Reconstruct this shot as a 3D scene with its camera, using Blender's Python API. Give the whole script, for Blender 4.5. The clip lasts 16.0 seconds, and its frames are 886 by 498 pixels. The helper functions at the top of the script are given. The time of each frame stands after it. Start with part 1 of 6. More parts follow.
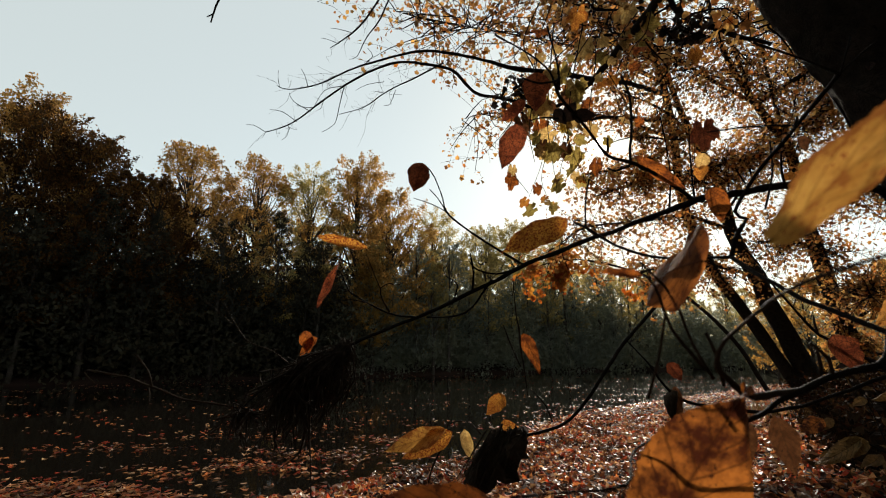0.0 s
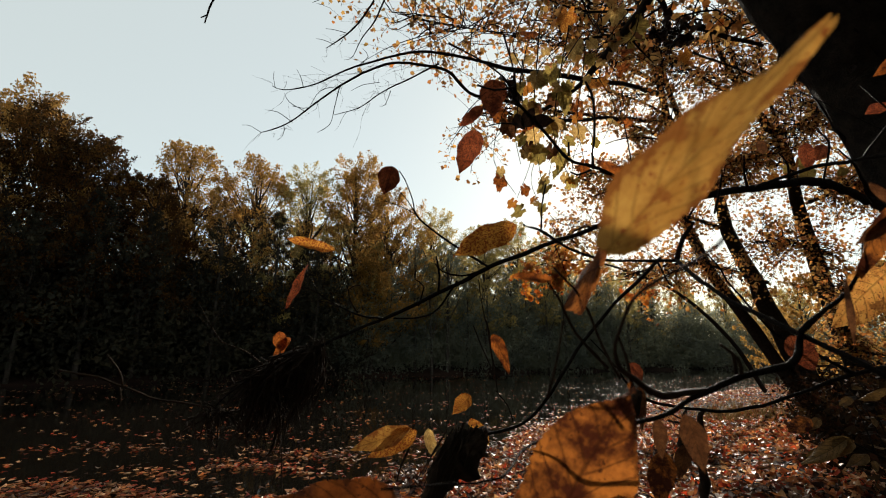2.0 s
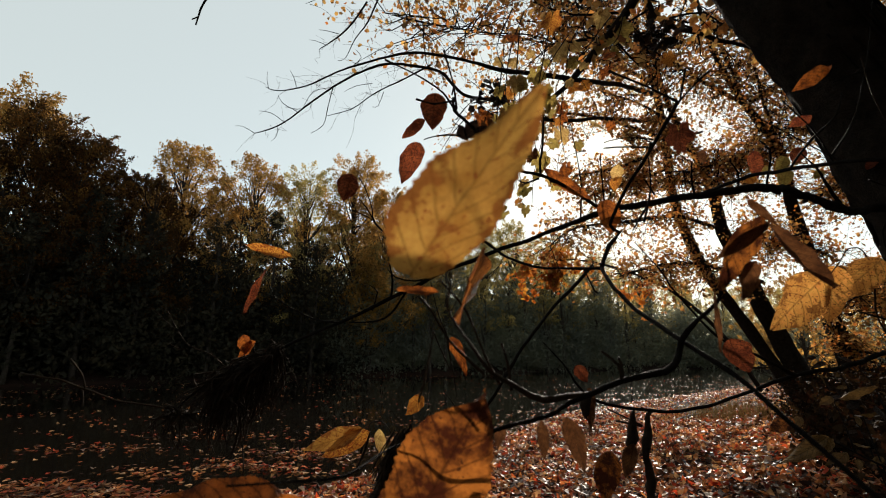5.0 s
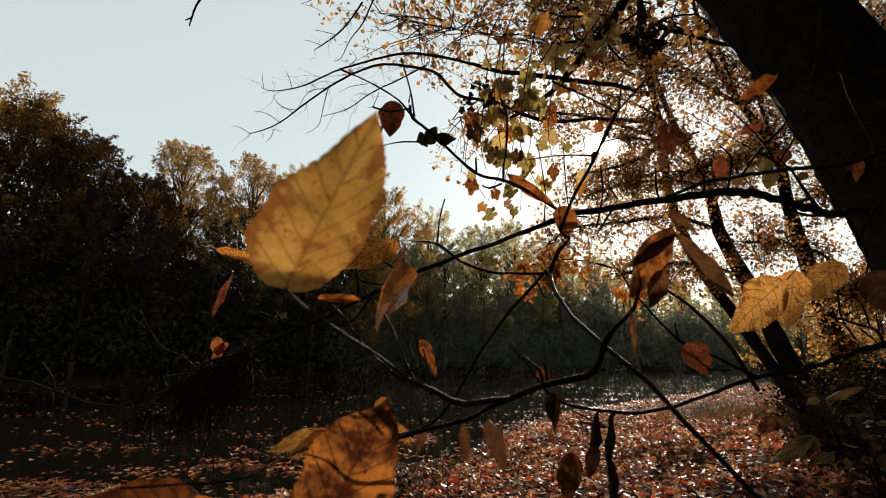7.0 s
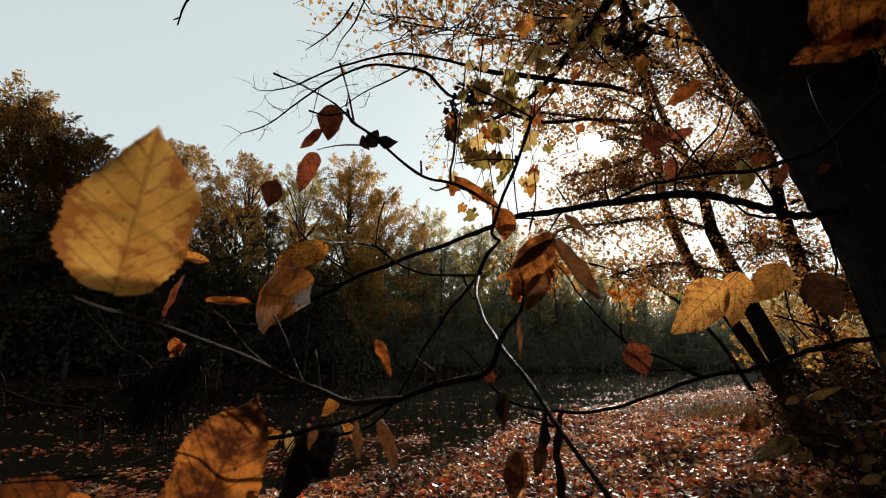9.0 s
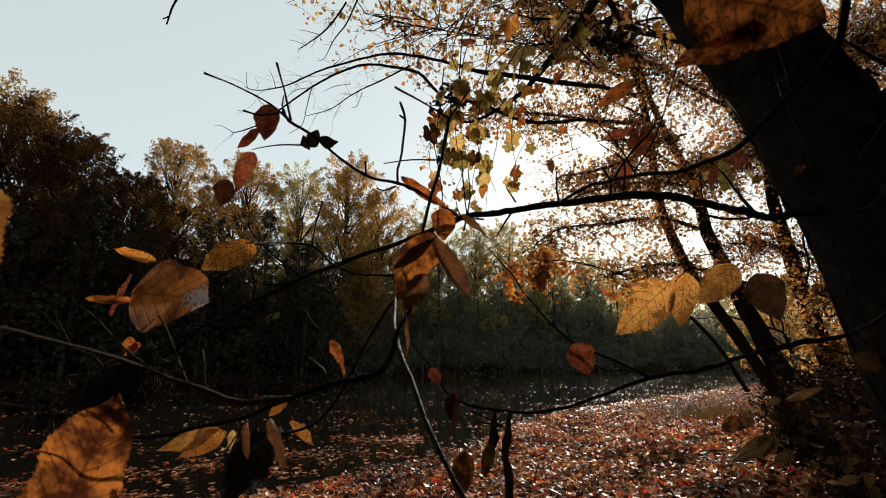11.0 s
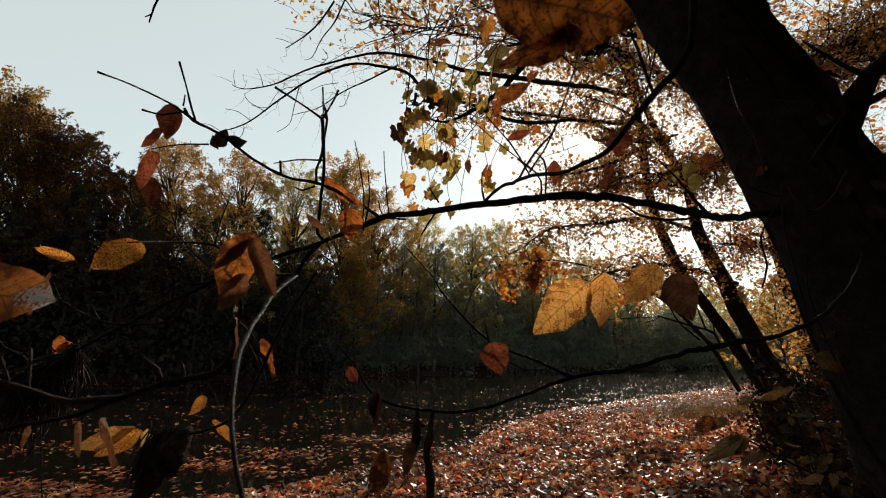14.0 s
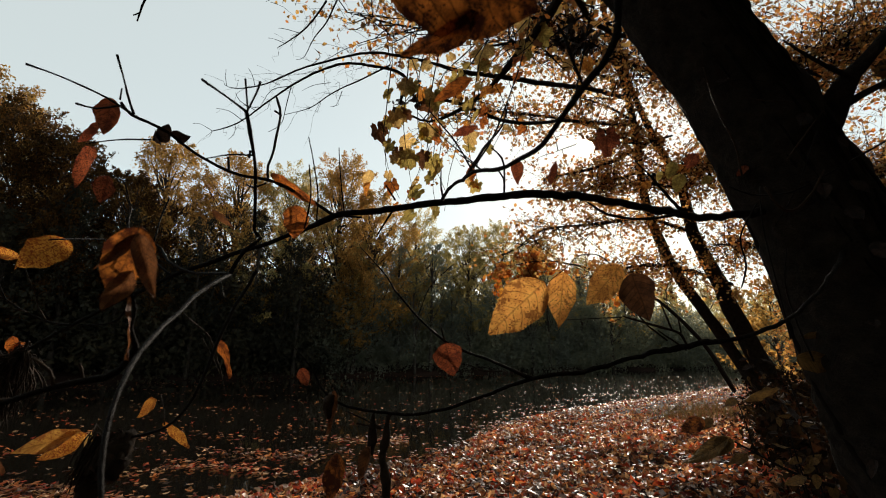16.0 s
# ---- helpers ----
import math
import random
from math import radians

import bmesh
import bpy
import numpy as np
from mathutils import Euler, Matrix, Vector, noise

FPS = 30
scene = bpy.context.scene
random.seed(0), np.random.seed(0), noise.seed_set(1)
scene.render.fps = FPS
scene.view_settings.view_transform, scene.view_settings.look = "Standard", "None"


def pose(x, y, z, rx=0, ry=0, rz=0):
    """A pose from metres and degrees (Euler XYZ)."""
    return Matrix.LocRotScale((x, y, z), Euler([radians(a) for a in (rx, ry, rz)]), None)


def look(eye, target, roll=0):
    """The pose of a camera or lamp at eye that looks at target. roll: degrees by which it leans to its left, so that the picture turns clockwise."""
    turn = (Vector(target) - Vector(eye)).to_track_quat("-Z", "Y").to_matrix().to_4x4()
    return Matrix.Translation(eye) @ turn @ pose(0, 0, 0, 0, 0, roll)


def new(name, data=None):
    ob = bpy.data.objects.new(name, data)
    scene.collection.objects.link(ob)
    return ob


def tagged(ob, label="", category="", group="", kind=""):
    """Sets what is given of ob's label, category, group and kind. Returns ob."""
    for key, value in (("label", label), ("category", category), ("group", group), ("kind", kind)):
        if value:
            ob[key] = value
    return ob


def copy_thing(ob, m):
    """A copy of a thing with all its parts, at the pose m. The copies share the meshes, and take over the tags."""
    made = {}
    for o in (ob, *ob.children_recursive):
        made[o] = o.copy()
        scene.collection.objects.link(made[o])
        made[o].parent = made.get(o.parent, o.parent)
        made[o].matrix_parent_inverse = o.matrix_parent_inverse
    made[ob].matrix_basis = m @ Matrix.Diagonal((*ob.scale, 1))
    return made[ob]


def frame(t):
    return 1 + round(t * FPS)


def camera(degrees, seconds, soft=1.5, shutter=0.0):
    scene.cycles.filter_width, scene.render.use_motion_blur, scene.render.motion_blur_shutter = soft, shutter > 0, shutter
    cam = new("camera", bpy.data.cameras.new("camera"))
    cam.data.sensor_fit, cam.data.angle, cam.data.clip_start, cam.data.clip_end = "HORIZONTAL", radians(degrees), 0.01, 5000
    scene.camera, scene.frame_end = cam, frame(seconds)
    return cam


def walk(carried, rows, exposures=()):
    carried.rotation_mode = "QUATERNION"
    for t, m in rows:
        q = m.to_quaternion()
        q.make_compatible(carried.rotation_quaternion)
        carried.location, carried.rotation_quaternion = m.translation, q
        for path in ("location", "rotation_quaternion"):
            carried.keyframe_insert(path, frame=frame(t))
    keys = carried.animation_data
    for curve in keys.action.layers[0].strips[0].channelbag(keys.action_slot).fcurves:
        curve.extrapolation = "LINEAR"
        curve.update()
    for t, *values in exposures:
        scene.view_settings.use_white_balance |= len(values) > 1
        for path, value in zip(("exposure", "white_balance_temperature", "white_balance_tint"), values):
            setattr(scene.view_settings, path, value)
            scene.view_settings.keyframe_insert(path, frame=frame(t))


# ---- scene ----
cam = camera(89.3, 16.0, soft=1.0)
PATH = [
    (0, (0.002, 0.052, 1.709), (-0.02, 1.998, 2.169), 0.3),
    (0.5, (0.019, 0.048, 1.71), (-0.005, 1.994, 2.17), 0.3),
    (1, (0.032, 0.044, 1.71), (0.012, 1.99, 2.17), 0.3),
    (1.5, (0.048, 0.04, 1.71), (0.028, 1.987, 2.17), 0.3),
    (2, (0.059, 0.038, 1.71), (0.041, 1.984, 2.17), 0.3),
    (2.5, (0.074, 0.033, 1.711), (0.055, 1.98, 2.17), 0.2),
    (3, (0.088, 0.03, 1.712), (0.069, 1.976, 2.17), 0.2),
    (3.5, (0.102, 0.025, 1.712), (0.086, 1.972, 2.171), 0.3),
    (4, (0.114, 0.021, 1.714), (0.101, 1.968, 2.172), 0.2),
    (6.5, (0.188, 0.001, 1.718), (0.176, 1.948, 2.177), 0.2),
    (7, (0.204, -0.001, 1.721), (0.194, 1.946, 2.178), 0.2),
    (7.5, (0.225, -0.005, 1.721), (0.219, 1.942, 2.179), 0.2),
    (8, (0.248, -0.009, 1.722), (0.245, 1.938, 2.179), 0.2),
    (8.5, (0.271, -0.011, 1.723), (0.272, 1.936, 2.18), 0.3),
    (9, (0.294, -0.011, 1.722), (0.296, 1.936, 2.179), 0.2),
    (11.5, (0.408, -0.013, 1.722), (0.418, 1.934, 2.18), 0.3),
    (12, (0.427, -0.014, 1.723), (0.439, 1.933, 2.179), 0.2),
    (12.5, (0.453, -0.016, 1.722), (0.466, 1.931, 2.179), 0.3),
    (13, (0.48, -0.017, 1.722), (0.495, 1.93, 2.178), 0.3),
    (13.5, (0.506, -0.018, 1.722), (0.525, 1.929, 2.18), 0.3),
    (14, (0.532, -0.016, 1.723), (0.552, 1.932, 2.179), 0.4),
    (14.5, (0.55, -0.013, 1.723), (0.574, 1.934, 2.179), 0.4),
    (15, (0.572, -0.008, 1.724), (0.598, 1.939, 2.18), 0.4),
    (15.5, (0.591, -0.005, 1.724), (0.621, 1.942, 2.182), 0.4),
    (16, (0.61, 0.0, 1.724), (0.64, 1.947, 2.183), 0.4),
]
walk(cam, [(t, look(eye, target, roll)) for t, eye, target, roll in PATH])

cam.data.dof.use_dof = True
cam.data.dof.focus_distance = 1.8
cam.data.dof.aperture_fstop = 10.0

# ---- world, sun ----
SUN = Vector((0.335, 0.843, 0.4205)).normalized()
world = bpy.data.worlds.new("sky")
scene.world = world
world.use_nodes = True
wn, wl = world.node_tree.nodes, world.node_tree.links
sky = wn.new("ShaderNodeTexSky")
sky.sky_type = "NISHITA"
sky.sun_disc = False
sky.sun_elevation = math.asin(SUN.z)
sky.sun_rotation = math.atan2(SUN.x, SUN.y)
sky.air_density = 1.0
sky.dust_density = 0.5
sky.ozone_density = 0.3
tint = wn.new("ShaderNodeMix")
tint.data_type, tint.blend_type = "RGBA", "MULTIPLY"
tint.inputs[0].default_value = 1.0
tint.inputs[7].default_value = (1.0, 1.0, 0.90, 1)
wl.new(sky.outputs["Color"], tint.inputs[6])
wl.new(tint.outputs[2], wn["Background"].inputs["Color"])
wn["Background"].inputs["Strength"].default_value = 0.046
haze = wn.new("ShaderNodeBackground")
haze.inputs["Color"].default_value = (0.615, 0.655, 0.605, 1)
haze.inputs["Strength"].default_value = 0.72
both = wn.new("ShaderNodeAddShader")
wl.new(wn["Background"].outputs[0], both.inputs[0])
wl.new(haze.outputs[0], both.inputs[1])
wl.new(both.outputs[0], wn["World Output"].inputs["Surface"])
sun_data = bpy.data.lights.new("sun", "SUN")
sun_data.energy = 5.0
sun_data.angle = radians(0.53)
sun_data.color = (1.0, 0.9, 0.76)
sun = new("sun", sun_data)
sun.matrix_world = Matrix.Translation((8, 25, 14)) @ SUN.to_track_quat("Z", "Y").to_matrix().to_4x4()
scene.view_settings.exposure = 0.32


# ---- materials ----
def mat(name):
    m = bpy.data.materials.new(name)
    m.use_nodes = True
    nt = m.node_tree
    return m, nt.nodes, nt.links, nt.nodes["Principled BSDF"]


def ramp(nodes, stops):
    r = nodes.new("ShaderNodeValToRGB")
    e = r.color_ramp.elements
    while len(e) < len(stops):
        e.new(0.5)
    for k, (p, c) in zip(e, stops):
        k.position, k.color = p, (*c, 1)
    return r


def noise_tex(nodes, links, scale, detail=4, rough=0.6, vec=None):
    n = nodes.new("ShaderNodeTexNoise")
    n.inputs["Scale"].default_value, n.inputs["Detail"].default_value, n.inputs["Roughness"].default_value = scale, detail, rough
    if vec:
        links.new(vec, n.inputs["Vector"])
    return n


def math_node(nodes, links, op, a, b=None):
    n = nodes.new("ShaderNodeMath")
    n.operation = op
    for i, v in enumerate((a, b)):
        if v is None:
            continue
        if isinstance(v, (int, float)):
            n.inputs[i].default_value = v
        else:
            links.new(v, n.inputs[i])
    return n.outputs[0]


def mix_col(nodes, links, fac, a, b, mode="MIX"):
    n = nodes.new("ShaderNodeMix")
    n.data_type, n.blend_type = "RGBA", mode
    for sock, v in ((n.inputs[0], fac), (n.inputs[6], a), (n.inputs[7], b)):
        if isinstance(v, (int, float)):
            sock.default_value = v
        elif isinstance(v, tuple):
            sock.default_value = (*v, 1)
        else:
            links.new(v, sock)
    return n.outputs[2]


def bump(nodes, links, height, strength, distance, bsdf):
    b = nodes.new("ShaderNodeBump")
    b.inputs["Strength"].default_value, b.inputs["Distance"].default_value = strength, distance
    links.new(height, b.inputs["Height"])
    links.new(b.outputs[0], bsdf.inputs["Normal"])
    return b


def leaf_material(name, dark, light, spot, spotting=0.5, glow=0.45, stain=False, lo=0.38, hi=0.58, scorched=0.0):
    """A dry autumn leaf with a midrib, curved side veins, a fine net between them, blotches and flecks, which lets light through."""
    m, n, l, b = mat(name)
    uv = n.new("ShaderNodeUVMap")
    info = n.new("ShaderNodeObjectInfo")
    coord = n.new("ShaderNodeTexCoord")
    shift = n.new("ShaderNodeVectorMath")
    shift.operation = "ADD"
    wide = n.new("ShaderNodeVectorMath")
    wide.operation = "SCALE"
    wide.inputs["Scale"].default_value = 9.0
    l.new(info.outputs["Random"], wide.inputs[0])
    l.new(coord.outputs["Object"], shift.inputs[0])
    l.new(wide.outputs[0], shift.inputs[1])
    blotch = noise_tex(n, l, 3.6, 6, 0.7, shift.outputs[0])
    fine = noise_tex(n, l, 45, 4, 0.6, shift.outputs[0])
    sep = n.new("ShaderNodeSeparateXYZ")
    l.new(uv.outputs[0], sep.inputs[0])
    waver = math_node(n, l, "MULTIPLY", math_node(n, l, "SUBTRACT", blotch.outputs[0], 0.5), 0.05)
    across = math_node(n, l, "ABSOLUTE", math_node(n, l, "ADD", math_node(n, l, "SUBTRACT", sep.outputs[0], 0.5), waver))

    def line(value, half):
        return math_node(n, l, "MAXIMUM", math_node(n, l, "SUBTRACT", 1.0, math_node(n, l, "DIVIDE", value, half)), 0.0)

    rib = line(across, 0.03)
    bent = math_node(n, l, "MULTIPLY", math_node(n, l, "POWER", across, 1.25), 5.2)
    run = math_node(n, l, "SUBTRACT", math_node(n, l, "MULTIPLY", math_node(n, l, "POWER", sep.outputs[1], 0.9), 7.5), bent)
    run = math_node(n, l, "ADD", run, math_node(n, l, "MULTIPLY", math_node(n, l, "GREATER_THAN", sep.outputs[0], 0.5), 0.4))
    side = math_node(n, l, "ABSOLUTE", math_node(n, l, "SUBTRACT", math_node(n, l, "FRACT", run), 0.5))
    vein = math_node(n, l, "MULTIPLY", line(side, 0.11), 0.95)
    cell = n.new("ShaderNodeTexVoronoi")
    cell.feature = "DISTANCE_TO_EDGE"
    cell.inputs["Scale"].default_value = 26
    l.new(shift.outputs[0], cell.inputs["Vector"])
    net = math_node(n, l, "MULTIPLY", line(cell.outputs["Distance"], 0.09), 0.12)
    veins = math_node(n, l, "MAXIMUM", math_node(n, l, "MAXIMUM", rib, vein), net)
    r = ramp(n, [(lo, dark), (hi, light)])
    l.new(blotch.outputs[0], r.inputs[0])
    pale = noise_tex(n, l, 9, 3, 0.5, shift.outputs[0])
    col = mix_col(n, l, 0.3, r.outputs[0], pale.outputs[0], "OVERLAY")
    col = mix_col(n, l, math_node(n, l, "MULTIPLY", veins, 0.72), col, tuple(0.5 * c for c in dark))
    spots = noise_tex(n, l, 34, 3, 0.55, shift.outputs[0])
    near_vein = math_node(n, l, "MULTIPLY", vein, 0.05)
    sr = ramp(n, [(0.665 - 0.1 * spotting, (0, 0, 0)), (0.70 - 0.1 * spotting, (1, 1, 1))])
    l.new(math_node(n, l, "ADD", spots.outputs[0], near_vein), sr.inputs[0])
    col = mix_col(n, l, math_node(n, l, "MULTIPLY", sr.outputs[0], 0.85), col, spot)
    scorch = noise_tex(n, l, 5.5, 5, 0.65, shift.outputs[0])
    er = ramp(n, [(0.63 - scorched, (0, 0, 0)), (0.70 - scorched, (1, 1, 1))])
    l.new(math_node(n, l, "ADD", scorch.outputs[0], math_node(n, l, "MULTIPLY", math_node(n, l, "POWER", across, 2.0), 0.62)), er.inputs[0])
    col = mix_col(n, l, math_node(n, l, "MULTIPLY", er.outputs[0], 0.8), col, tuple(0.6 * a + 0.25 * b for a, b in zip(spot, dark)))
    col = mix_col(n, l, 0.3, col, fine.outputs[0], "OVERLAY")
    if stain:
        du = math_node(n, l, "SUBTRACT", sep.outputs[0], 0.44)
        dv = math_node(n, l, "SUBTRACT", sep.outputs[1], 0.84)
        d2 = math_node(n, l, "ADD", math_node(n, l, "MULTIPLY", du, du), math_node(n, l, "MULTIPLY", dv, dv))
        d3 = math_node(n, l, "ADD", d2, math_node(n, l, "MULTIPLY", math_node(n, l, "SUBTRACT", spots.outputs[0], 0.5), 0.30))
        col = mix_col(n, l, math_node(n, l, "MULTIPLY", math_node(n, l, "LESS_THAN", d3, 0.028), 0.75), col, (0.30, 0.29, 0.27))
    hsv = n.new("ShaderNodeHueSaturation")
    l.new(col, hsv.inputs["Color"])
    l.new(math_node(n, l, "ADD", math_node(n, l, "MULTIPLY", info.outputs["Random"], 0.4), 0.8), hsv.inputs["Value"])
    l.new(hsv.outputs[0], b.inputs["Base Color"])
    b.inputs["Roughness"].default_value = 0.7
    b.inputs["Specular IOR Level"].default_value = 0.2
    height = math_node(n, l, "SUBTRACT", math_node(n, l, "MULTIPLY", fine.outputs[0], 0.5), veins)
    bump(n, l, height, 0.6, 0.014, b)
    tr = n.new("ShaderNodeBsdfTranslucent")
    l.new(hsv.outputs[0], tr.inputs["Color"])
    ms = n.new("ShaderNodeMixShader")
    ms.inputs[0].default_value = glow
    l.new(b.outputs[0], ms.inputs[1])
    l.new(tr.outputs[0], ms.inputs[2])
    l.new(ms.outputs[0], n["Material Output"].inputs["Surface"])
    return m


def mass_leaf_material(name, cols, glow=0.4, rough=0.6, gloss=0.3, through_gain=1.0, patchy=0.35, low=0.55, shiny=0.0):
    """Foliage of many small leaves, each with its own tone."""
    m, n, l, b = mat(name)
    geo = n.new("ShaderNodeNewGeometry")
    r = ramp(n, [(i / (len(cols) - 1), c) for i, c in enumerate(cols)])
    r.color_ramp.interpolation = "LINEAR"
    l.new(geo.outputs["Random Per Island"], r.inputs[0])
    coord = n.new("ShaderNodeTexCoord")
    grain = noise_tex(n, l, 60, 3, 0.6, coord.outputs["Object"])
    col = mix_col(n, l, 0.45, r.outputs[0], grain.outputs[0], "OVERLAY")
    patch = noise_tex(n, l, patchy, 4, 0.6, coord.outputs["Object"])
    pr = ramp(n, [(0.38, (low, low, low * 1.08)), (0.62, (1.15, 1.08, 1.0))])
    l.new(patch.outputs[0], pr.inputs[0])
    col = mix_col(n, l, 1.0, col, pr.outputs[0], "MULTIPLY")
    l.new(col, b.inputs["Base Color"])
    b.inputs["Roughness"].default_value = rough
    b.inputs["Specular IOR Level"].default_value = gloss
    if shiny:
        l.new(math_node(n, l, "ADD", math_node(n, l, "MULTIPLY", math_node(n, l, "GREATER_THAN", geo.outputs["Random Per Island"], 0.82), shiny), gloss), b.inputs["Specular IOR Level"])
    tr = n.new("ShaderNodeBsdfTranslucent")
    gain = n.new("ShaderNodeVectorMath")
    gain.operation = "SCALE"
    gain.inputs["Scale"].default_value = through_gain
    l.new(col, gain.inputs[0])
    l.new(gain.outputs[0], tr.inputs["Color"])
    ms = n.new("ShaderNodeMixShader")
    ms.inputs[0].default_value = glow
    l.new(b.outputs[0], ms.inputs[1])
    l.new(tr.outputs[0], ms.inputs[2])
    l.new(ms.outputs[0], n["Material Output"].inputs["Surface"])
    return m


def bark_material(name, dark, light, scale, depth, rough=0.85, gloss=0.08):
    m, n, l, b = mat(name)
    coord = n.new("ShaderNodeTexCoord")
    big = noise_tex(n, l, scale, 8, 0.7, coord.outputs["Object"])
    small = noise_tex(n, l, scale * 9, 4, 0.6, coord.outputs["Object"])
    both = math_node(n, l, "ADD", big.outputs[0], math_node(n, l, "MULTIPLY", small.outputs[0], 0.3))
    r = ramp(n, [(0.45, dark), (0.85, light)])
    l.new(both, r.inputs[0])
    l.new(r.outputs[0], b.inputs["Base Color"])
    b.inputs["Roughness"].default_value = rough
    b.inputs["Specular IOR Level"].default_value = gloss
    bump(n, l, both, 0.8, depth, b)
    return m


LEAF_YELLOW = leaf_material("leaf_yellow", (0.45, 0.20, 0.038), (0.63, 0.325, 0.072), (0.24, 0.04, 0.012), 0.25, 0.5, scorched=0.075)
LEAF_OCHRE = leaf_material("leaf_ochre", (0.42, 0.16, 0.024), (0.62, 0.275, 0.045), (0.19, 0.028, 0.008), 1.5, 0.55)
LEAF_ORANGE = leaf_material("leaf_orange", (0.10, 0.025, 0.009), (0.46, 0.13, 0.022), (0.07, 0.02, 0.008), 0.5, 0.5)
LEAF_RED = leaf_material("leaf_red", (0.14, 0.03, 0.014), (0.33, 0.085, 0.03), (0.05, 0.014, 0.008), 1.3, 0.5)
LEAF_BROWN = leaf_material("leaf_brown", (0.08, 0.03, 0.012), (0.18, 0.072, 0.027), (0.05, 0.02, 0.01), 0.5, 0.3)
LEAF_PALE = leaf_material("leaf_pale", (0.34, 0.20, 0.06), (0.58, 0.38, 0.13), (0.20, 0.10, 0.04), 0.5, 0.7)
LEAF_OLIVE = leaf_material("leaf_olive", (0.24, 0.165, 0.04), (0.44, 0.32, 0.08), (0.15, 0.08, 0.03), 0.5, 0.62)
LEAF_RUST = leaf_material("leaf_rust", (0.055, 0.014, 0.006), (0.42, 0.135, 0.024), (0.045, 0.013, 0.006), 0.35, 0.45, False, 0.43, 0.61)
LEAF_EMBER = leaf_material("leaf_ember", (0.04, 0.010, 0.005), (0.56, 0.165, 0.026), (0.03, 0.009, 0.005), 0.7, 0.6, False, 0.43, 0.60)
# dull bush leaves, darkened further to stand in for shade on the bank
LEAF_DULL_SHADED = leaf_material("leaf_dull_shaded", (0.075, 0.042, 0.014), (0.16, 0.09, 0.028), (0.045, 0.025, 0.011), 0.6, 0.35)
LEAF_FLECKED = leaf_material("leaf_flecked", (0.56, 0.235, 0.05), (0.84, 0.40, 0.095), (0.13, 0.02, 0.007), 0.72, 0.58, scorched=0.03)
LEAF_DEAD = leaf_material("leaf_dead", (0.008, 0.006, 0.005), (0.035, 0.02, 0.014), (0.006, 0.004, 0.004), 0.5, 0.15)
LEAF_STAINED = leaf_material("leaf_stained", (0.13, 0.038, 0.012), (0.36, 0.12, 0.026), (0.07, 0.02, 0.008), 0.5, 0.75, True)
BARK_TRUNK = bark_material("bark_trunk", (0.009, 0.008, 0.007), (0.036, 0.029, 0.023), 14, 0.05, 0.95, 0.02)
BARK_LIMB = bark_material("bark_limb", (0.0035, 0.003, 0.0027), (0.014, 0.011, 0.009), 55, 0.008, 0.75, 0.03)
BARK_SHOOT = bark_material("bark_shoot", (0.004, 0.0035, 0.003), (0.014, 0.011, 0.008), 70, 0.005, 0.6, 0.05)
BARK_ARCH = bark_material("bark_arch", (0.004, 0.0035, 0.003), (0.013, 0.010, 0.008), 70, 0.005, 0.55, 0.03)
BARK_STALK = bark_material("bark_stalk", (0.014, 0.010, 0.007), (0.042, 0.027, 0.017), 80, 0.001, 0.7, 0.04)
BARK_DEAD = bark_material("bark_dead", (0.012, 0.009, 0.007), (0.045, 0.032, 0.022), 60, 0.004)
BARK_FAR = bark_material("bark_far", (0.02, 0.016, 0.013), (0.06, 0.048, 0.038), 3, 0.02)


# ---- mesh helpers ----
def mesh_of(name, verts, faces, material, smooth=True, uvs=None):
    me = bpy.data.meshes.new(name)
    me.from_pydata(verts, [], faces)
    me.materials.append(material)
    if smooth:
        me.polygons.foreach_set("use_smooth", [True] * len(me.polygons))
    if uvs is not None:
        layer = me.uv_layers.new(name="UVMap")
        idx = np.empty(len(me.loops), dtype=np.int32)
        me.loops.foreach_get("vertex_index", idx)
        layer.data.foreach_set("uv", np.asarray(uvs, dtype=np.float32)[idx].ravel())
    me.update()
    return me


def thing(name, base, label, category, group="", kind=""):
    ob = new(name)
    ob.empty_display_size = 0.1
    ob.location = base
    return tagged(ob, label, category, group, kind)


def under(ob, parent):
    """Hang ob, placed in world metres, under a thing (an Empty) or a part of one."""
    ob.parent = parent
    if parent.type == "EMPTY":
        ob.matrix_parent_inverse = Matrix.Translation(parent.location).inverted()
    else:
        ob.matrix_parent_inverse = parent.matrix_basis.inverted()
    return ob


def spline(pts, step):
    """Points along a smooth curve through pts (x, y, z, radius)."""
    p = np.array(pts, dtype=float)
    p = np.vstack([2 * p[0] - p[1], p, 2 * p[-1] - p[-2]])
    out = []
    for i in range(1, len(p) - 2):
        a, b, c, d = p[i - 1:i + 3]
        k = max(2, min(14, int(np.linalg.norm((c - b)[:3]) / step)))
        for j in range(k):
            s = j / k
            q = 0.5 * (2 * b + (c - a) * s + (2 * a - 5 * b + 4 * c - d) * s * s + (3 * b - a - 3 * c + d) * s ** 3)
            out.append(q)
    out.append(p[-2])
    q = np.array(out)
    q[:, 3] = np.clip(q[:, 3], p[:, 3].min() * 0.6, None)
    return q


